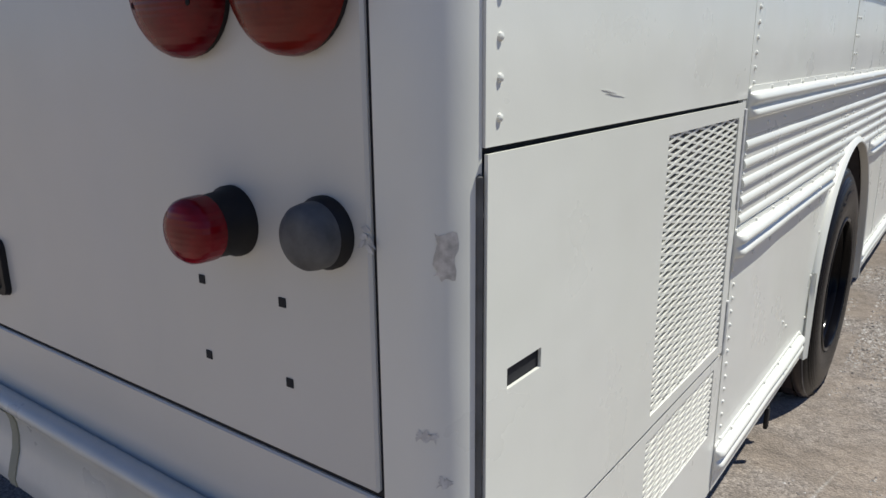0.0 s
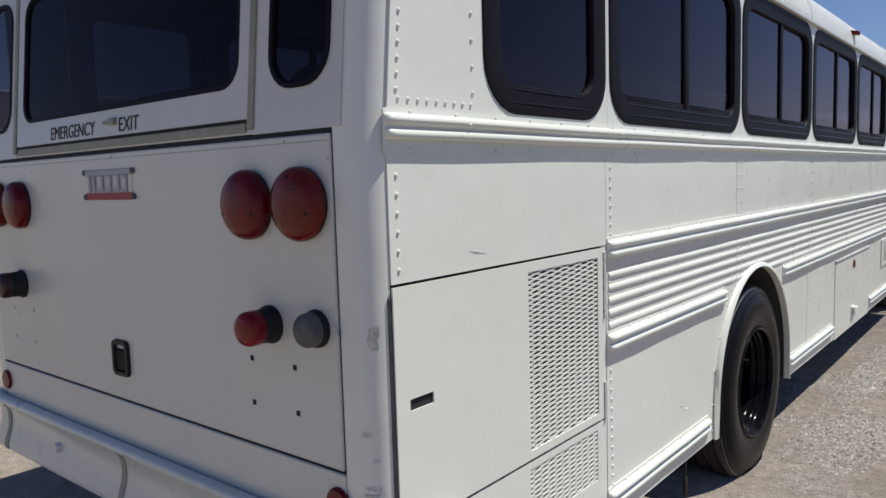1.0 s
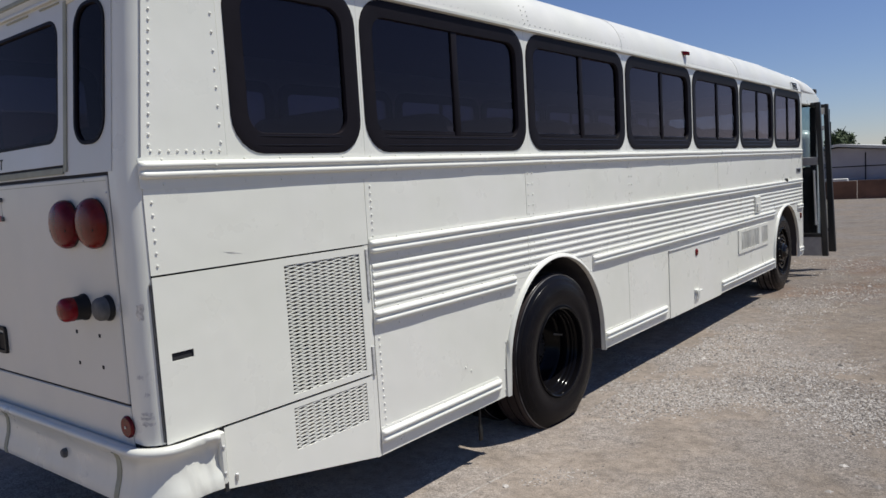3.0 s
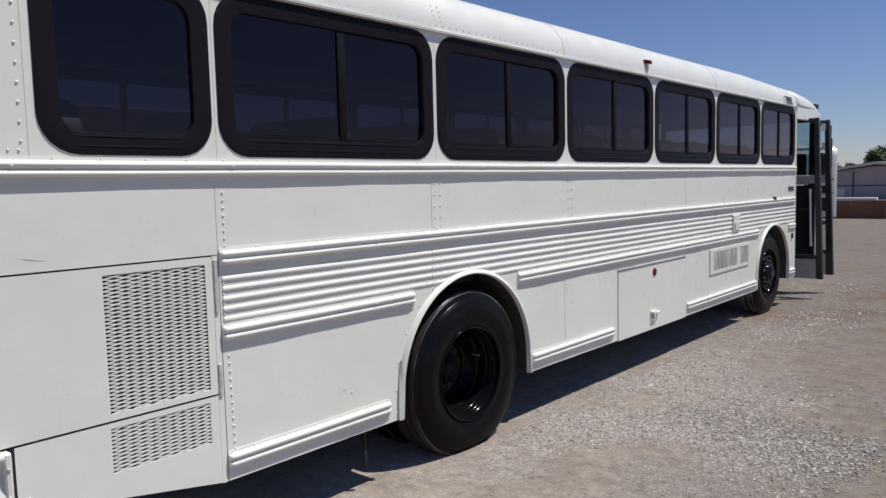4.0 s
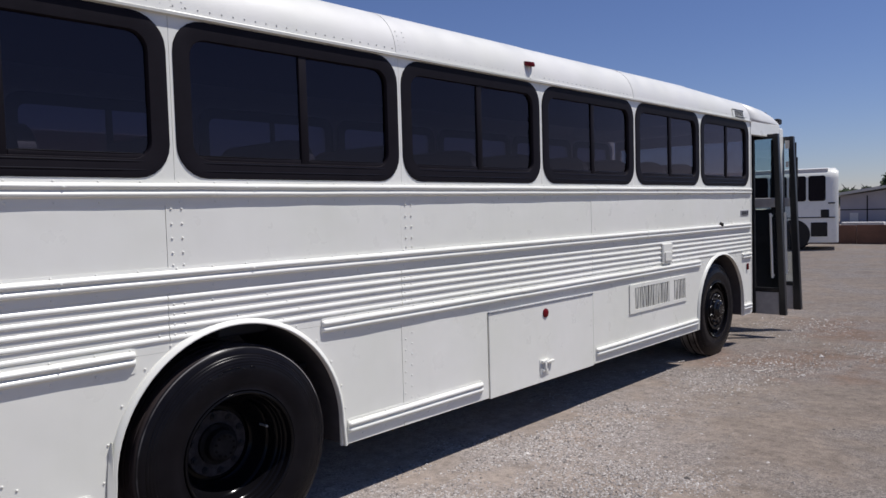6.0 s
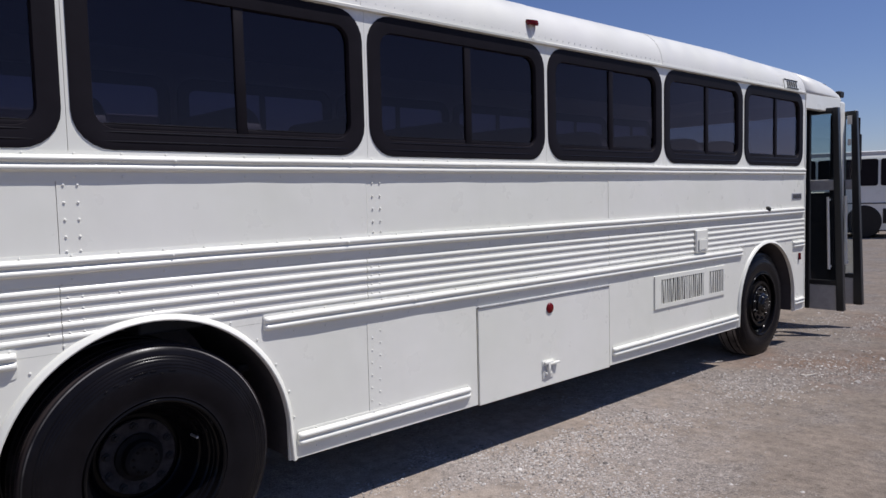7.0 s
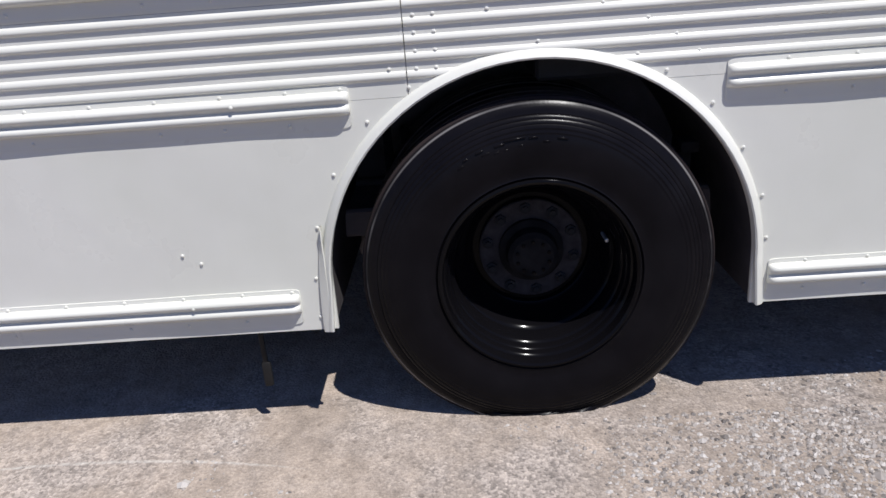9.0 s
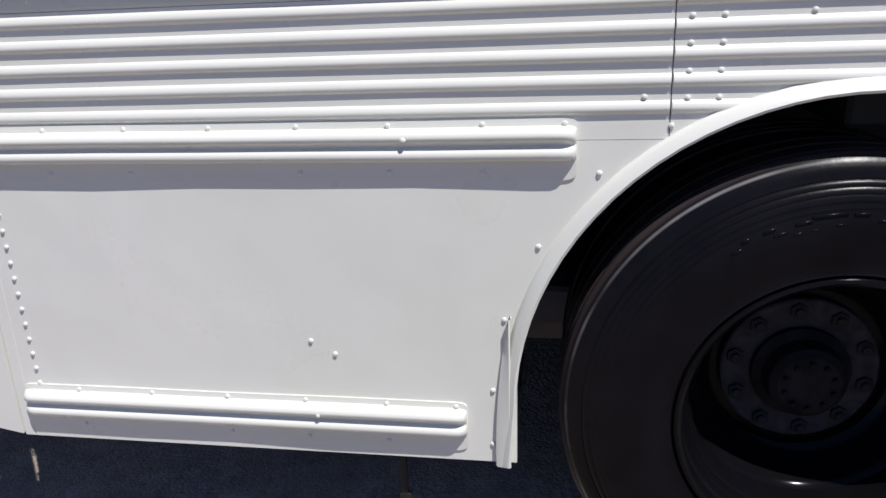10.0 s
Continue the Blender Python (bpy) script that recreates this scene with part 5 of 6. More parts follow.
    for x, z in ((-1.397, 1.700), (-1.067, 1.700), (-1.397, 1.616), (-1.067, 1.616)):
        bm = bmesh.new()
        lathe(bm, [(0.0, 0.0), (0.010, 0.0), (0.010, 0.010), (0.006, 0.013), (0.0, 0.013)], 10, pose(x, REAR - 0.004, z, 90, 0, 0))
        part("screw", bm, GREYL, p)
    rear_plane_text()
    # scuffs where the paint is gone on the corner
    def chip(a0, a1, z0, z1, seed, mat):
        rnd = random.Random(seed)
        verts, faces = [], []
        n, m = 6, 6
        for i in range(n + 1):
            a = radians(a0 + (a1 - a0) * i / n)
            for j in range(m + 1):
                z = z0 + (z1 - z0) * j / m + (rnd.uniform(-0.006, 0.006) if j in (0, m) else 0)
                aa = a + (radians(rnd.uniform(-3, 3)) if i in (0, n) else 0)
                verts.append((-0.081 + 0.0817 * math.cos(aa), REAR + 0.081 - 0.0817 * math.sin(aa), z))
        for i in range(n):
            for j in range(m):
                o = i * (m + 1) + j
                faces.append((o, o + 1, o + m + 2, o + m + 1))
        mesh_ob("paint_scuff", verts, faces, mat, bus, "", False, False)
    chip(43, 61, 1.238, 1.290, 3, SILVER)
    for k, (a0, a1, z0) in enumerate(((40, 78, 0.845), (42, 80, 0.866), (45, 74, 0.884), (60, 80, 1.02), (48, 60, 0.955))):
        chip(a0, a1, z0, z0 + 0.012, 11 + k, SCUFF)
    def scratch(to, u, v, length, slope, wide, mat, base):
        verts = []
        for d in (base, base + 0.0006):
            verts += [to(u, v, d), to(u + length * 0.5, v + slope * length * 0.5 + wide, d), to(u + length, v + slope * length, d), to(u + length * 0.5, v + slope * length * 0.5 - wide, d)]
        mesh_ob("scratch", verts, [(0, 1, 2, 3), (4, 5, 6, 7), (0, 1, 5, 4), (1, 2, 6, 5), (2, 3, 7, 6), (3, 0, 4, 7)], mat, bus)
    for u, v, length, slope, wide in ((0.375, 1.446, 0.06, -0.15, 0.0013), (0.39, 1.440, 0.07, -0.12, 0.001)):
        scratch(at_side, u, v, length, slope, wide, SCUFF, 0.0004)
    for k in range(5):
        scratch(at_rear, -0.151 + 0.004 * k, 1.263 + 0.007 * ((k * 2) % 5), 0.016, 0.8 - 0.5 * k, 0.005, SCUFF if k % 2 else GREYP, 0.0064)
    # bumper
    prof = [(-0.01, 0.752), (0.002, 0.753), (0.014, 0.763), (0.026, 0.765), (0.040, 0.762), (0.049, 0.753), (0.050, 0.742), (0.042, 0.730), (0.030, 0.718), (0.023, 0.695), (0.022, 0.660), (0.027, 0.625), (0.038, 0.590), (0.046, 0.560), (0.044, 0.540),
            (0.036, 0.540), (0.018, 0.60), (0.010, 0.665), (0.010, 0.71), (-0.01, 0.752)]
    path, r = [], 0.11
    path += [((-W + 0.0, 0.27), (-1, 0)), ((-W, 0.20), (-1, 0))]
    for i in range(9):
        a = radians(180 + 90 * i / 8)
        path.append(((-W + r + r * math.cos(a), REAR + r + r * math.sin(a)), (math.cos(a), math.sin(a))))
    for k in range(1, 12):
        path.append(((-W + r + (W - 2 * r) * k / 12, REAR), (0, -1)))
    for i in range(9):
        a = radians(270 + 90 * i / 8)
        path.append(((-r + r * math.cos(a), REAR + r + r * math.sin(a)), (math.cos(a), math.sin(a))))
    path += [((0, 0.125 + 0.0098 * k), (1, 0)) for k in range(15)]
    b = sweep("bumper", prof, path, BUMPW, bus, "dented white wrap-round steel bumper with sealed joints")
    for v in b.data.vertices:
        if v.co.x > -0.10 and v.co.y > 0.05 and v.co.z < 0.755:
            k = min(1.0, (v.co.y - 0.05) / 0.10)
            d = 0.011 * noise.noise(Vector((3.0, v.co.y * 17, v.co.z * 14))) + 0.006 * noise.noise(Vector((9.0, v.co.y * 46, v.co.z * 30)))
            v.co.x += k * (d - 0.006)
    face = prof[7:15]
    for x in (-2.225, -1.235, -0.215):
        pr = [(o + 0.0035, z) for o, z in face] + [(o - 0.004, z) for o, z in face[::-1]]
        sweep("joint_strip", pr, [((x - 0.016, REAR), (0, -1)), ((x + 0.016, REAR), (0, -1))], OLIVE, b, "dull olive joint strip")
    for x in (-1.75, -0.66):
        bm = bmesh.new()
        lathe(bm, [(0.0, 0.020), (0.020, 0.020), (0.020, 0.034), (0.014, 0.042), (0.0, 0.042)], 12, pose(x, REAR, 0.64, 90, 0, 0))
        part("bolt", bm, GREYL if x > -1 else BUMPW, b)
    # dents in the wrapped end
    box("bumper_gap", (-W + 0.10, REAR + 0.004, 0.752), (-0.10, REAR + 0.010, 0.772), SEAM, bus, 0.0)
    box("bumper_gap", (-0.012, 0.085, 0.754), (-0.004, 0.30, 0.768), SEAM, bus, 0.0)
    box("end_gap", (-0.012, 0.292, 0.50), (0.0, 0.314, 0.765), SEAM, bus, 0.001)
    box("end_channel", (-0.010, 0.262, 0.548), (0.036, 0.288, 0.758), BUMPW, bus, 0.006)
    for z in (0.585, 0.690):
        box("bolt", (0.030, 0.268, z), (0.041, 0.281, z + 0.014), GREYP, bus, 0.003)


def lean_rear(parts):
    """Sets the upper rear wall on its forward lean."""
    for ob in parts:
        if ob.type == "MESH":
            for v in ob.data.vertices:
                v.co.y += rake(v.co.z)


def build_front():
    # pillar ahead of the entrance, front wall, windscreen
    box("front_pillar", (-0.10, 10.66, 0.36), (-0.004, 10.82, 2.56), WHITE, bus, 0.02)
    box("door_jamb", (-0.06, END + 0.002, 0.36), (0.004, END + 0.025, 2.50), RAILW, bus, 0.004)
    box("door_header", (-0.06, END + 0.026, 2.42), (0.0, 10.66, 2.58), WHITE, bus, 0.006)
    # dark sheet added so the pillar behind the door glass reads as shade
    box("pillar_dark_sheet", (-0.10, 10.640, 0.36), (-0.010, 10.658, 2.41), BLACKD, bus, 0.004)
    box("front_panel", (-W + 0.06, 10.74, 0.40), (-0.06, 10.82, 1.55), WHITE, bus, 0.03)
    w = new("windscreen")
    w.parent = bus
    box("windscreen_frame", (-W + 0.06, 10.75, 2.44), (-0.06, 10.81, 2.58), WHITE, w, 0.01)
    box("windscreen_frame", (-W + 0.06, 10.75, 1.55), (-W + 0.15, 10.81, 2.44), WHITE, w, 0.01)
    bm = bmesh.new()
    add_box(bm, (-W + 0.12, 10.775, 1.55), (-0.10, 10.781, 2.45))
    g = part("windscreen_pane", bm, CLEAR, w)
    g.visible_shadow = False
    for k in range(3):
        box("entry_step", (-0.92, END + 0.03, 0.36 + 0.21 * k), (-0.26 - 0.2 * k, 10.19, 0.40 + 0.21 * k), CFLOOR, bus, 0.005)
    box("stepwell_wall", (-0.95, END + 0.01, 0.36), (-0.92, 10.66, 1.02), CFLOOR, bus, 0.0)
    box("dashboard", (-W + 0.2, 10.25, 1.02), (-1.0, 10.70, 1.75), CFLOOR, bus, 0.05)
    # dark sheet added over the white front panel for a shaded interior
    box("front_dark_sheet", (-0.98, 10.722, 0.40), (-0.11, 10.738, 1.54), CFLOOR, bus, 0.0)
    # two outward-folding leaves that hang a little out of plumb
    def leaf(y, xa, xb, z0, z1, lean, grow):
        up = lambda z: 1.62 + (z - 1.62) * grow
        d = new("entrance_door")
        d.parent = bus
        d["label"] = "open black-framed entrance door leaf with grey panels"
        made = []
        def bar(p, q, za, zb, mat, name, th=0.022):
            made.append(box(name, (p, y - th, za), (q, y + th, zb), mat, d, 0.006))
        bar(xa, xa + 0.04, z0, z1, BLACKD, "stile")
        bar(xb - 0.06, xb, z0, z1, BLACKD, "stile", 0.034)
        bar(xa + 0.04, xb - 0.06, z1 - 0.055, z1, BLACKD, "top_bar")
        bar(xa + 0.04, xb - 0.06, up(1.575), up(1.682), GREYD, "middle_panel", 0.018)
        bar(xa + 0.04, xb - 0.06, up(0.605), up(0.655), BLACKD, "lower_bar")
        bar(xa + 0.04, xb - 0.06, z0, up(0.605), GREYD, "kick_panel", 0.016)
        for za, zb in ((up(1.682), z1 - 0.055), (up(0.655), up(1.575))):
            bm = bmesh.new()
            add_box(bm, (xa + 0.04, y - 0.003, za), (xb - 0.06, y + 0.003, zb))
            p = part("pane", bm, CLEAR, d)
            p.visible_shadow = False
            made.append(p)
        bm = bmesh.new()
        lathe(bm, [(0.013, 0.72), (0.013, 1.5)], 10, pose(xb - 0.105, y - 0.06, 0))
        add_box(bm, (xb - 0.115, y - 0.06, 0.74), (xb - 0.095, y - 0.01, 0.76))
        add_box(bm, (xb - 0.115, y - 0.06, 1.46), (xb - 0.095, y - 0.01, 1.48))
        made.append(part("grab_rail", bm, RAILW, d, "bright grab rail"))
        for ob in made:
            for v in ob.data.vertices:
                u = (v.co.x - xa) / (xb - xa)
                v.co.x += lean * (z1 - v.co.z) / (z1 - z0) * max(0.0, u)
    leaf(10.25, -0.200, 0.125, 0.268, 2.453, 0.087, 1.0616)
    leaf(10.87, -0.060, 0.105, 0.262, 2.456, 0.090, 1.0387)
    # outside mirror on a bent arm
    bm = bmesh.new()
    add_box(bm, (0.045, 10.93, 1.78), (0.125, 10.975, 2.20), 0.018)
    mir = part("mirror", bm, RUBBER, bus, "tall black outside mirror")
    bm = bmesh.new()
    lathe(bm, [(0.011, 0.0), (0.011, 0.20)], 10, pose(-0.09, 10.95, 2.40, 0, 100, 0))
    lathe(bm, [(0.011, 0.0), (0.011, 0.22)], 10, pose(0.10, 10.95, 2.16, 0, 0, 0))
    part("mirror_arm", bm, RUBBER, mir)
    for x, z, wd, ht in ((0.012, 2.305, 0.05, 0.10), (0.018, 2.07, 0.035, 0.07)):
        box("sticker", (x, 10.830, z), (x + wd, 10.835, z + ht), CAPW, bus, 0.0, "small pale paper sticker on the door")


def build_seats():
    for k in range(12):
        for s in (-0.62, -W + 0.62):
            y = 0.75 + 0.72 * k
            if y > 9.5:
                continue
            o = new("seat")
            o.parent = bus
            o["label"] = "dark high-backed bench seat"
            box("cushion", (s - 0.46, y, 1.38), (s + 0.46, y + 0.42, 1.50), SEATM, o, 0.04)
            verts, faces = [], []
            pts = rrect(s - 0.46, s + 0.46, 1.42, 2.07, 0.16, 5)
            n = len(pts)
            for d, inset in ((-0.02, 0.96), (-0.035, 1.0), (-0.105, 1.0), (-0.12, 0.96)):
                verts += [(s + (u - s) * inset, y + d + 0.04 * (1.42 - v), 1.75 + (v - 1.75) * inset) for u, v in pts]
            for i in range(3):
                faces += [(n * i + j, n * i + (j + 1) % n, n * i + n + (j + 1) % n, n * i + n + j) for j in range(n)]
            mesh_ob("backrest", verts, faces + [tuple(range(n)), tuple(range(3 * n, 4 * n))], SEATM, o, "", True)
            box("seat_frame", (s - 0.40, y + 0.05, 1.02), (s + 0.40, y + 0.35, 1.38), CFLOOR, o, 0.01)


build_side()
build_arches()
build_wheels()
build_engine_door()
build_hatches()
build_body_shell()
build_roof()
before = set(bpy.data.objects)
build_rear()
lean_rear(set(bpy.data.objects) - before)
build_front()
build_seats()


# ---------------------------------------------------------------- ground
bm = bmesh.new()
xs = [-2500, -300, -60, -25, -12] + [-8 + 0.5 * i for i in range(41)] + [20, 40, 100, 400, 2500]
ysg = [-2500, -300, -60, -20, -10] + [-6 + 0.5 * i for i in range(45)] + [22, 30, 45, 80, 200, 800, 2500]
grid = []
for x in xs:
    row = []
    for y in ysg:
        near = max(0.0, min(1.0, (20 - math.hypot(x - 2, y - 4)) / 10))
        z = 0.02 * near * noise.noise(Vector((x * 0.45, y * 0.45, 0.3))) if x > 0.6 or y < -1.5 else 0.0
        row.append(bm.verts.new((x, y, min(z, 0.012))))
    grid.append(row)
for i in range(len(xs) - 1):
    for j in range(len(ysg) - 1):
        bm.faces.new((grid[i][j], grid[i + 1][j], grid[i + 1][j + 1], grid[i][j + 1]))
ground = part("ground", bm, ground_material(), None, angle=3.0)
tagged(ground, "sunlit tan and grey packed gravel yard", "ground", kind="structure")

rnd = random.Random(5)
verts, faces = [], []
OCT = [(1, 0, 0), (0, 1, 0), (-1, 0, 0), (0, -1, 0), (0, 0, 1), (0.7, 0.7, 0.45), (-0.7, 0.7, 0.45), (-0.7, -0.7, 0.45), (0.7, -0.7, 0.45)]
OF = [(0, 5, 4), (5, 1, 4), (1, 6, 4), (6, 2, 4), (2, 7, 4), (7, 3, 4), (3, 8, 4), (8, 0, 4), (0, 1, 5), (1, 2, 6), (2, 3, 7), (3, 0, 8)]
for i in range(230000):
    near = i < 130000
    x = rnd.uniform(-0.5, 2.0) if near else rnd.uniform(-0.6, 4.5)
    y = rnd.uniform(1.3, 5.2 + 1.6 * rnd.random()) if near else rnd.uniform(-1, 13)
    dens = noise.noise(Vector((x * 1.1, y * 1.1, 7.0))) + 0.4 * noise.noise(Vector((x * 4.0, y * 4.0, 2.0)))
    coarse = max(-1.0, min(1.0, (y + 0.4 * x - 3.2) / 0.5))
    if rnd.random() > 0.22 + 1.2 * dens + 0.34 * coarse - (0.5 if x < 0.05 else 0.0) - (0.30 * max(0.0, x - 0.8) if near else 0.10):
        continue
    r = (0.0026 + 0.0050 * rnd.random() ** 2.2) * (1.22 if coarse > 0 else 1.0) * (1.0 if near else 1.25)
    if rnd.random() < 0.006:
        r *= 2.2
    a, sx, sy, sz = rnd.uniform(0, 6.28), r * rnd.uniform(0.7, 1.3), r * rnd.uniform(0.7, 1.3), r * rnd.uniform(0.6, 1.1)
    o = len(verts)
    ca, sa = math.cos(a), math.sin(a)
    for px, py, pz in OCT:
        px, py, pz = px * sx * rnd.uniform(0.8, 1.2), py * sy * rnd.uniform(0.8, 1.2), pz * sz * rnd.uniform(0.8, 1.2)
        verts.append((x + px * ca - py * sa, y + px * sa + py * ca, pz - 0.001))
    faces += [tuple(o + k for k in f) for f in OF]
st = mesh_ob("loose_gravel", verts, faces, stone_material(), None, fix=False)
tagged(st, "loose grey and tan gravel scattered over the yard", "gravel", kind="stuff")


# ---------------------------------------------------------------- things round the yard
STICK = simple("bleached_wood", (0.55, 0.50, 0.44), 0.8)


def stick(x, y, length, turn, label):
    bm = bmesh.new()
    lathe(bm, [(0.0, 0.0), (0.006, 0.002), (0.0085, length * 0.3), (0.0075, length * 0.7), (0.005, length - 0.003), (0.0, length)], 7)
    for v in bm.verts:
        v.co.x += 0.012 * math.sin(v.co.z / length * 4.0)
    bmesh.ops.transform(bm, matrix=pose(x, y, 0.010, 0, 90, turn), verts=bm.verts)
    tagged(part("stick", bm, STICK, None), label, "stick", "sticks on the gravel")


stick(-0.30, 8.15, 0.17, 25, "short bleached stick in the shade by the front wheel")
stick(0.56, 8.21, 0.13, 43, "short bleached stick lying on sunlit gravel")
YELLOW = paint("school_bus_yellow", (0.52, 0.195, 0.012), dirt=(0.4, 0.25, 0.1), amount=0.3, rough=0.35)
BROWN = simple("brown_block_wall", (0.165, 0.094, 0.076), 0.9, vary=0.15, scale=1.5)
SHEDW = simple("blue_grey_metal_siding", (0.30, 0.29, 0.32), 0.6, vary=0.12, scale=0.6)
SHEDR = simple("pale_metal_roofing", (0.42, 0.42, 0.40), 0.6, vary=0.1, scale=0.6)
RUSTY = simple("rust_brown_sheet_fence", (0.115, 0.058, 0.042), 0.85, vary=0.35, scale=1.2)
BARK = simple("tree_bark", (0.06, 0.048, 0.04), 0.9)


def leaf_material():
    m, nt, b = nodes_of("foliage")
    geo = nt.nodes.new("ShaderNodeNewGeometry")
    r = ramp(nt, geo.outputs["Random Per Island"], [(0.0, (0.025, 0.045, 0.02)), (0.6, (0.05, 0.08, 0.03)), (1.0, (0.09, 0.12, 0.05))])
    nt.links.new(r.outputs[0], b.inputs["Base Color"])
    b.inputs["Roughness"].default_value = 0.8
    return m


LEAF = leaf_material()


def build_school_bus():
    t = tagged(new("school_bus"), "yellow school bus parked nose-out on the gravel", "bus")
    X, y0, y1 = -11.0, 1.13, 3.60
    yc = (y0 + y1) / 2
    # body with a crowned roof
    sec = []
    for i in range(17):
        a = math.pi * i / 16
        sec.append((yc + (y1 - y0) / 2 * math.copysign(abs(math.cos(a)) ** 0.45, math.cos(a)), 2.19 + 0.40 * math.sin(a) ** 0.7))
    sec = [(y1, 0.35)] + sec + [(y0, 0.35)]
    n = len(sec)
    verts = [(x, y, z) for x in (X, X - 8.5) for y, z in sec]
    faces = [(i, (i + 1) % n, n + (i + 1) % n, n + i) for i in range(n)] + [tuple(range(n)), tuple(range(2 * n - 1, n - 1, -1))]
    mesh_ob("body", verts, faces, YELLOW, t, "", True)
    # roof edge rim
    rim = []
    for i in range(17):
        a = math.pi * i / 16
        rim.append((yc + (y1 - y0) / 2 * math.copysign(abs(math.cos(a)) ** 0.45, math.cos(a)), 2.19 + 0.40 * math.sin(a) ** 0.7))
    verts, faces = [], []
    for y, z in rim:
        for dx, k in ((-0.03, 0.0), (0.04, 0.0), (0.04, 0.03), (-0.03, 0.03)):
            d = Vector((y - yc, z - 1.6)).normalized() * k
            verts.append((X + dx, y + d.x, z + d.y))
    for i in range(len(rim) - 1):
        for j in range(4):
            k = (j + 1) % 4
            faces.append((4 * i + j, 4 * i + k, 4 * i + 4 + k, 4 * i + 4 + j))
    mesh_ob("roof_rim", verts, faces, CAPW, t, "pale roof edge")
    panel = [(yc + (y - yc) * 0.965, z - 0.035) for y, z in rim if z > 2.21]
    panel = [(panel[0][0], 2.16)] + panel + [(panel[-1][0], 2.16)]
    m = len(panel)
    verts = [(x, y, z) for x in (X - 0.01, X + 0.018) for y, z in panel]
    faces = [(i, (i + 1) % m, m + (i + 1) % m, m + i) for i in range(m)] + [tuple(range(m)), tuple(range(2 * m - 1, m - 1, -1))]
    mesh_ob("lamp_panel", verts, faces, simple("dark_maroon_panel", (0.028, 0.009, 0.010), 0.6), t, "dark maroon warning lamp panel")
    dull = simple("dull_red_lens", (0.055, 0.006, 0.007), 0.3)
    for yy in (y0 + 0.42, y1 - 0.24):
        bm = bmesh.new()
        lathe(bm, [(0.09, 0), (0.09, 0.02), (0.06, 0.035), (0.0, 0.04)], 18, pose(X + 0.018, yy, 2.30, 0, 90, 0))
        part("warning_lamp", bm, dull, t, "unlit dark red warning lamp")
    box("sign_board", (X + 0.01, yc - 0.75, 2.16), (X + 0.05, y1 - 0.60, 2.555), YELLOW, t, 0.03, "yellow front sign board")
    box("windscreen", (X - 0.01, y0 + 0.10, 1.21), (X + 0.015, y1 - 0.06, 2.13), simple("dusty_windscreen_glass", (0.018, 0.020, 0.026), 0.12, vary=0.5, scale=2.0, bump_amt=0.02), t, 0.03, "dark windscreen")
    box("cowl_strip", (X + 0.0, y0 + 0.08, 1.165), (X + 0.03, y1 - 0.05, 1.185), GREYP, t, 0.01)
    for yy in (y1 - 0.75, y0 + 0.75):
        bm = bmesh.new()
        add_box(bm, (X + 0.03, yy - 0.28, 1.06), (X + 0.05, yy + 0.02, 1.08))
        add_box(bm, (X + 0.03, yy - 0.02, 1.01), (X + 0.06, yy + 0.03, 1.15))
        part("wiper", bm, RUBBER, t)
    for yy in (y1 - 0.36, y0 + 0.36):
        bm = bmesh.new()
        lathe(bm, [(0.11, 0), (0.11, 0.03), (0.08, 0.05), (0.0, 0.055)], 18, pose(X, yy, 1.02, 0, 90, 0))
        part("signal_lamp", bm, dull, t, "round dark red lamp")
        h = box("headlight", (X, yy - 0.22, 0.55), (X + 0.03, yy + 0.26, 0.75), RUBBER, t, 0.01, "headlight in a black surround")
        box("lens", (X + 0.03, yy - 0.14, 0.59), (X + 0.045, yy + 0.14, 0.71), simple("clear_headlamp", (0.24, 0.25, 0.26), 0.2), h, 0.01)
    box("trim_strip", (X, y0 + 0.02, 0.83), (X + 0.02, y1 - 0.02, 0.845), GREYP, t, 0.004)
    box("bumper", (X - 0.05, y0 - 0.02, 0.03), (X + 0.07, y1 + 0.02, 0.546), SEAM, t, 0.05, "black front bumper")
    for yy in (y0 + 0.2, y1 - 0.2):
        for xx in (X - 1.2, X - 7.0):
            bm = bmesh.new()
            lathe(bm, [(0.25, -0.13), (0.48, -0.14), (0.50, -0.10), (0.50, 0.10), (0.48, 0.14), (0.25, 0.13)], 28, pose(xx, yy, 0.50, 90, 0, 0))
            part("wheel", bm, RUBBER, t)


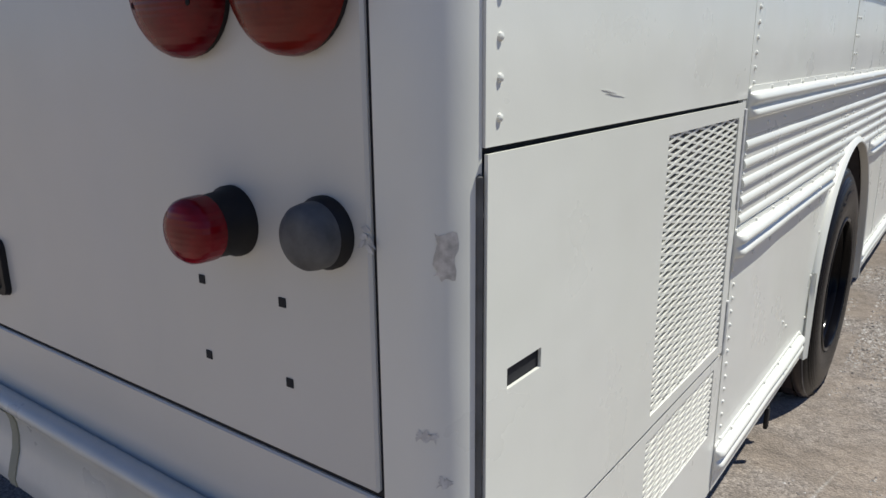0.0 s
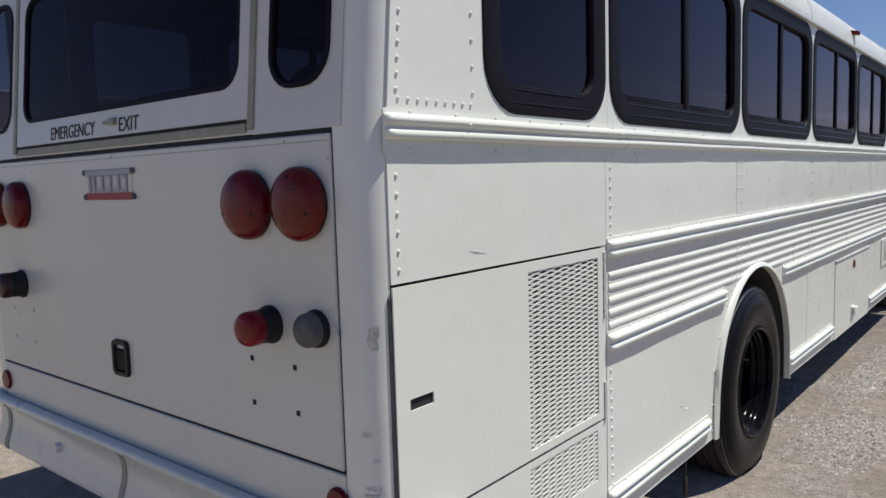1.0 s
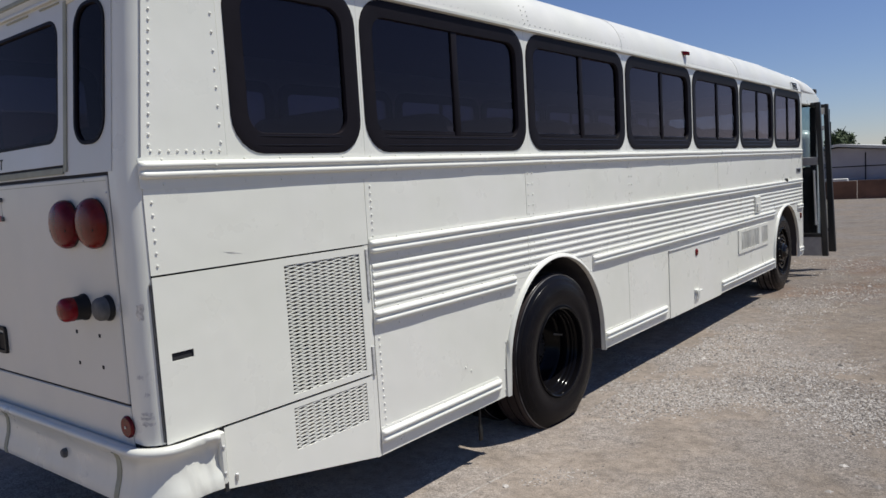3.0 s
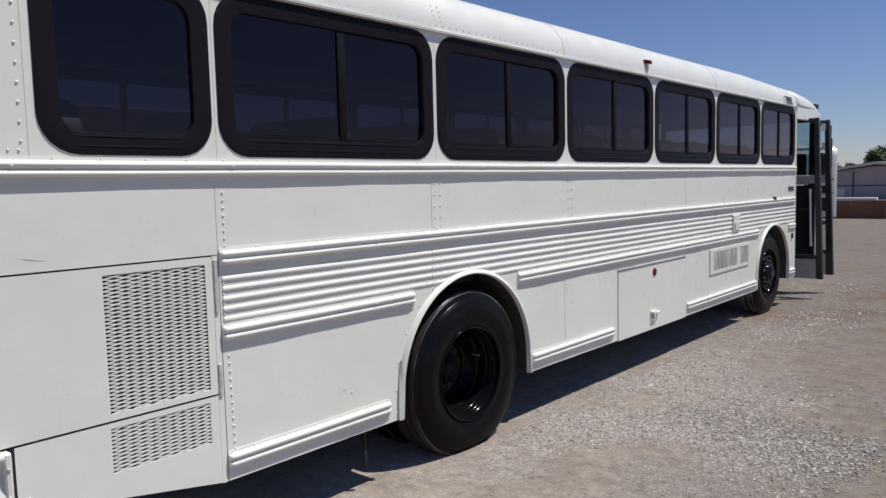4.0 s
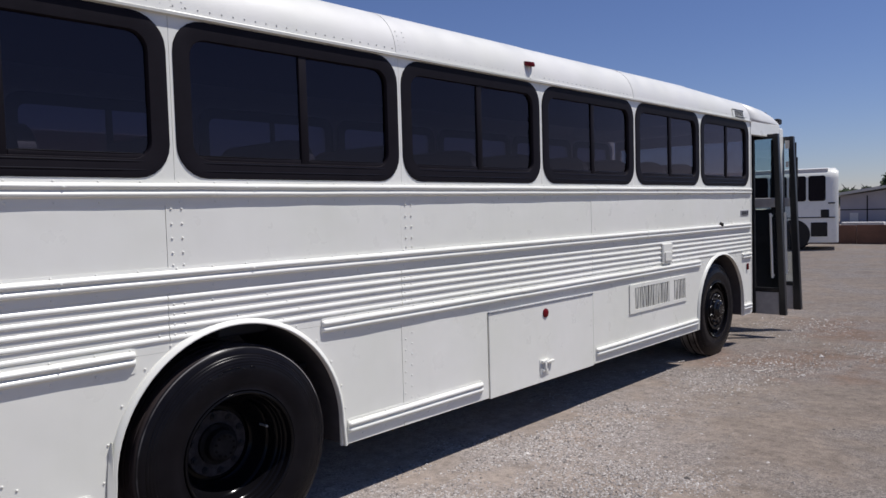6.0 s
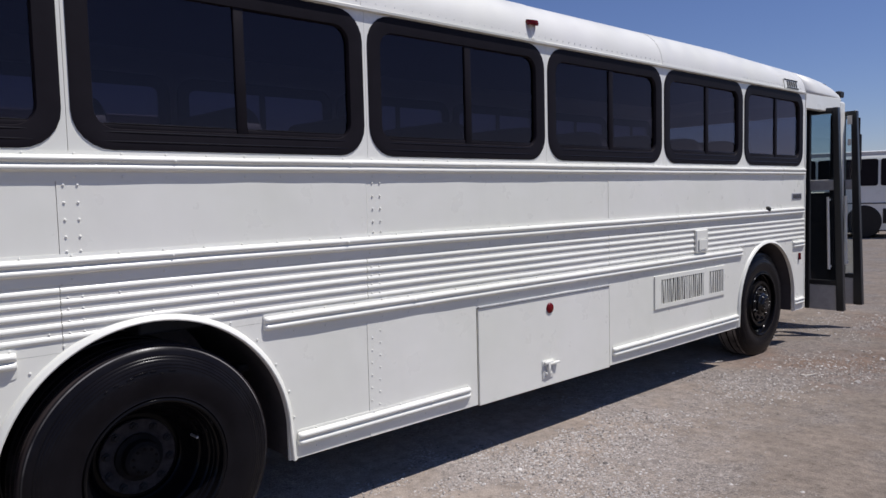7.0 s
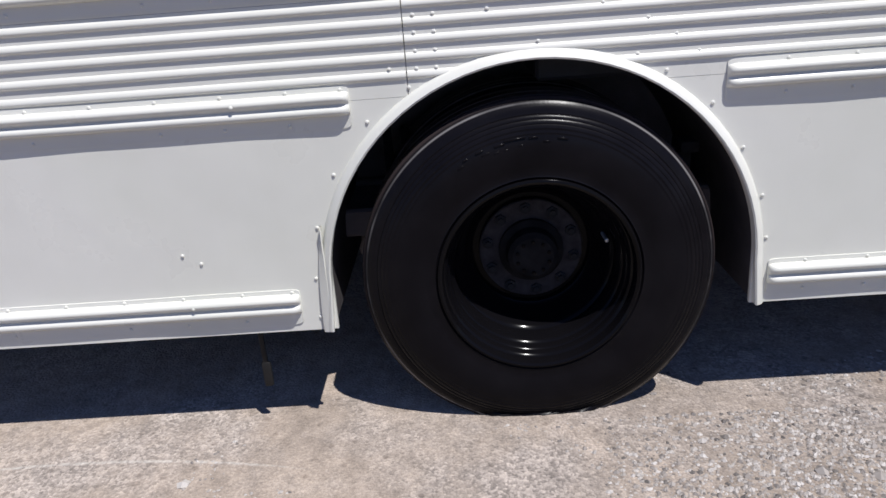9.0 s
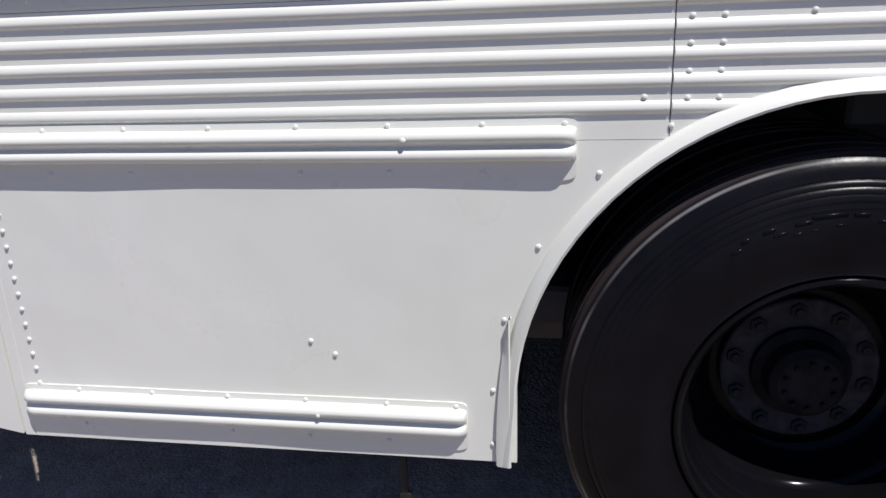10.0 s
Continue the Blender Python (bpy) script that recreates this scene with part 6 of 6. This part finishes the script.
def build_far_bus():
    t = tagged(new("bus"), "white coach parked side-on by the fence", "bus")
    y = 27.0
    L, R = -14.2, -3.95
    sec = [(0.25, 0.0), (2.25, 0.0), (2.42, 0.06), (2.51, 0.18), (2.58, 0.42), (2.62, 1.2), (2.58, 1.98), (2.51, 2.22), (2.42, 2.34), (2.25, 2.4), (0.25, 2.4)]
    n = len(sec)
    stations = [(L, 0.0), (R - 0.30, 0.0), (R - 0.10, 0.05), (R, 0.18)]
    verts = []
    for x, ins in stations:
        for z, d in sec:
            dd = 1.2 + (d - 1.2) * (1 - ins * 0.5)
            verts.append((x, y + dd, min(z, 2.62 - ins * 0.8) if z > 1 else z))
    faces = []
    for i in range(len(stations) - 1):
        for j in range(n):
            k = (j + 1) % n
            faces.append((i * n + j, i * n + k, (i + 1) * n + k, (i + 1) * n + j))
    faces += [tuple(range(n)), tuple((len(stations) - 1) * n + j for j in range(n - 1, -1, -1))]
    mesh_ob("body", verts, faces, WHITE, t, "", True)
    x = -4.32
    while x > -13.4:
        pts = rrect(x - 0.50, x, 1.55, 2.34, 0.07, 4)
        m = len(pts)
        v = [(u, y - 0.012, w) for u, w in pts] + [(u, y + 0.03, w) for u, w in pts]
        f = [tuple(range(m)), tuple(range(2 * m - 1, m - 1, -1))] + [(i, (i + 1) % m, m + (i + 1) % m, m + i) for i in range(m)]
        mesh_ob("window", v, f, BLACK, t, "dark window")
        x -= 0.57
    box("trim_strip", (L, y - 0.015, 1.02), (R - 0.1, y + 0.01, 1.05), SEAM, t, 0.0)
    box("trim_strip", (-4.25, y - 0.015, 1.46), (R - 0.10, y + 0.01, 1.50), SEAM, t, 0.0)
    box("vent_box", (-4.46, y - 0.02, 1.05), (-4.22, y + 0.01, 1.28), RUBBER, t, 0.01)
    box("side_grille", (-4.75, y - 0.02, 0.44), (-4.27, y + 0.01, 0.88), RUBBER, t, 0.01)
    box("roof_strip", (L, y + 0.10, 2.45), (R - 0.3, y + 0.16, 2.56), CAPW, t, 0.01)
    for xx in (-5.25, -11.6):
        for yy, s in ((y + 0.12, -1), (y + 2.28, 1)):
            bm = bmesh.new()
            lathe(bm, [(0.0, -0.08), (0.24, -0.10), (0.27, -0.14), (0.46, -0.14), (0.5, -0.10), (0.5, 0.10), (0.46, 0.14), (0.0, 0.14)], 28, pose(xx, yy, 0.50, 90 * s * -1, 0, 0))
            part("wheel", bm, RUBBER, t)
    box("underside", (L + 0.5, y + 0.2, 0.15), (R - 0.9, y + 2.2, 0.4), UNDER, t, 0.0)
    t.matrix_world = pose(R + 0.38, y, 0, 0, 0, 15) @ pose(-R, -y, 0) @ Matrix.Diagonal((1, 1, 1.04, 1))


def build_surroundings():
    b = tagged(new("building"), "plain brown block building behind the school bus", "building")
    bm = bmesh.new()
    add_box(bm, (-30, 3, 0), (-24, 16, 4.74))
    part("wall", bm, BROWN, b, smooth=False)
    box("roof_edge", (-30.05, 2.95, 4.74), (-23.97, 16.05, 4.81), CAPW, b, 0.02)
    # fence of rusty sheets
    f = tagged(new("fence"), "low rust-brown sheet metal fence along the yard", "fence")
    rn = random.Random(2)
    x = -22.0
    while x < 40:
        h = 0.70 + rn.uniform(-0.03, 0.05)
        box("panel", (x, 31.0 + rn.uniform(-0.03, 0.03), 0.0), (x + 1.18, 31.05, h), RUSTY, f, 0.005)
        x += 1.2
    for k in range(22):
        box("post", (-22 + 2.4 * k * 1.2, 31.06, 0), (-21.9 + 2.4 * k * 1.2, 31.16, 0.80), RUSTY, f, 0.0)
    # pale stacked boards behind it
    for x0, x1, z in ((-4.6, -3.2, 0.79), (-0.9, 0.3, 0.78)):
        s = box("board", (x0, 31.3, 0.0), (x1, 31.6, z), CAPW, None, 0.02)
        tagged(s, "pale boards stacked behind the fence", "board", "boards behind the fence")
    # shed
    s = tagged(new("shed"), "long blue-grey metal shed with a shallow pale roof", "shed")
    ys, ye = 56.0, 70.0
    xl, xp, xr = -11.0, -8.0, -3.8
    zl, zp = 1.86, 2.34
    bm = bmesh.new()
    pts = [(xl, 0.0), (xr, 0.0), (xr, zl), (xp, zp - 0.1), (xl, zl)]
    a = [bm.verts.new((x, ys, z)) for x, z in pts]
    c = [bm.verts.new((x, ye, z)) for x, z in pts]
    bm.faces.new(a)
    bm.faces.new(c[::-1])
    for i in range(5):
        j = (i + 1) % 5
        bm.faces.new((a[i], a[j], c[j], c[i]))
    part("wall", bm, SHEDW, s, smooth=False)
    for p, q in (((xl - 0.6, zl - 0.05), (xp, zp)), ((xp, zp), (xr + 0.6, zl - 0.05))):
        bm = bmesh.new()
        vs = []
        for y in (ys - 0.6, ye):
            for (x, z), dz in ((p, 0), (q, 0), (q, 0.18), (p, 0.18)):
                vs.append(bm.verts.new((x, y, z + dz)))
        for fc in ((0, 1, 2, 3), (7, 6, 5, 4), (0, 4, 5, 1), (1, 5, 6, 2), (2, 6, 7, 3), (3, 7, 4, 0)):
            bm.faces.new([vs[k] for k in fc])
        part("roof", bm, SHEDR, s, smooth=False)
    for x in (-9.4, -6.4):
        box("wall_seam", (x, ys - 0.03, 0.0), (x + 0.07, ys, zl), SEAM, s, 0.0)
    box("band", (xl, ys - 0.04, 0.90), (xr, ys, 0.96), SEAM, s, 0.0)
    box("door_panel", (-10.4, ys - 0.06, 0.0), (-9.9, ys, 0.72), CAPW, s, 0.0)
    h = tagged(new("shed"), "low grey shed further along the fence", "shed")
    bm = bmesh.new()
    add_box(bm, (-3.6, 56, 0.0), (16, 66, 1.98))
    part("wall", bm, SHEDW, h, smooth=False)
    box("roof", (-3.8, 55.7, 1.98), (16.3, 66, 2.18), SHEDR, h, 0.05)

    def tree(x, y, z0, z1, rad, seed, label, trunk=True):
        rn = random.Random(seed)
        t = tagged(new("tree"), label, "tree")
        bm = bmesh.new()
        zc = (z0 + z1) / 2
        lathe(bm, [(0.16, 0.0), (0.12, z0), (0.04, z1 - 0.5), (0.0, z1 - 0.4)], 8, pose(x, y, 0))
        for k in range(7):
            a = rn.uniform(0, 6.28)
            lathe(bm, [(0.07, 0.0), (0.015, rad * 0.9)], 6, pose(x, y, zc - 0.3 + 0.15 * k, 35 + 10 * rn.random(), 0, math.degrees(a)))
        part("trunk", bm, BARK, t)
        verts, faces = [], []
        for k in range(70):
            while True:
                p = Vector((rn.uniform(-1, 1), rn.uniform(-1, 1), rn.uniform(-1, 1)))
                if 0.35 < p.length < 1.0:
                    break
            c = Vector((x + p.x * rad, y + p.y * rad, zc + p.z * (z1 - z0) / 2))
            cr = rad * rn.uniform(0.16, 0.30)
            for _ in range(90):
                q = c + Vector((rn.gauss(0, 1), rn.gauss(0, 1), rn.gauss(0, 0.8))) * cr * 0.55
                u = Vector((rn.gauss(0, 1), rn.gauss(0, 1), rn.gauss(0, 1))).normalized()
                w = u.orthogonal().normalized()
                s = rad * rn.uniform(0.06, 0.12)
                o = len(verts)
                verts += [tuple(q + u * s), tuple(q + w * s * 0.6), tuple(q - u * s), tuple(q - w * s * 0.6)]
                faces.append((o, o + 1, o + 2, o + 3))
        mesh_ob("crown", verts, faces, LEAF, t, "", False, False)

    tree(-11.4, 75, 1.7, 4.0, 1.3, 4, "dense dark green tree behind the shed roof")
    tree(-15.5, 76, 1.0, 2.55, 1.0, 6, "low dark green tree beside the shed")
    tree(-14.2, 77, 1.0, 2.6, 0.9, 9, "low dark green tree beside the shed")
    tree(-7.6, 76, 1.9, 3.25, 0.5, 12, "small dark tree above the far shed roof")


build_school_bus()
build_far_bus()
build_surroundings()
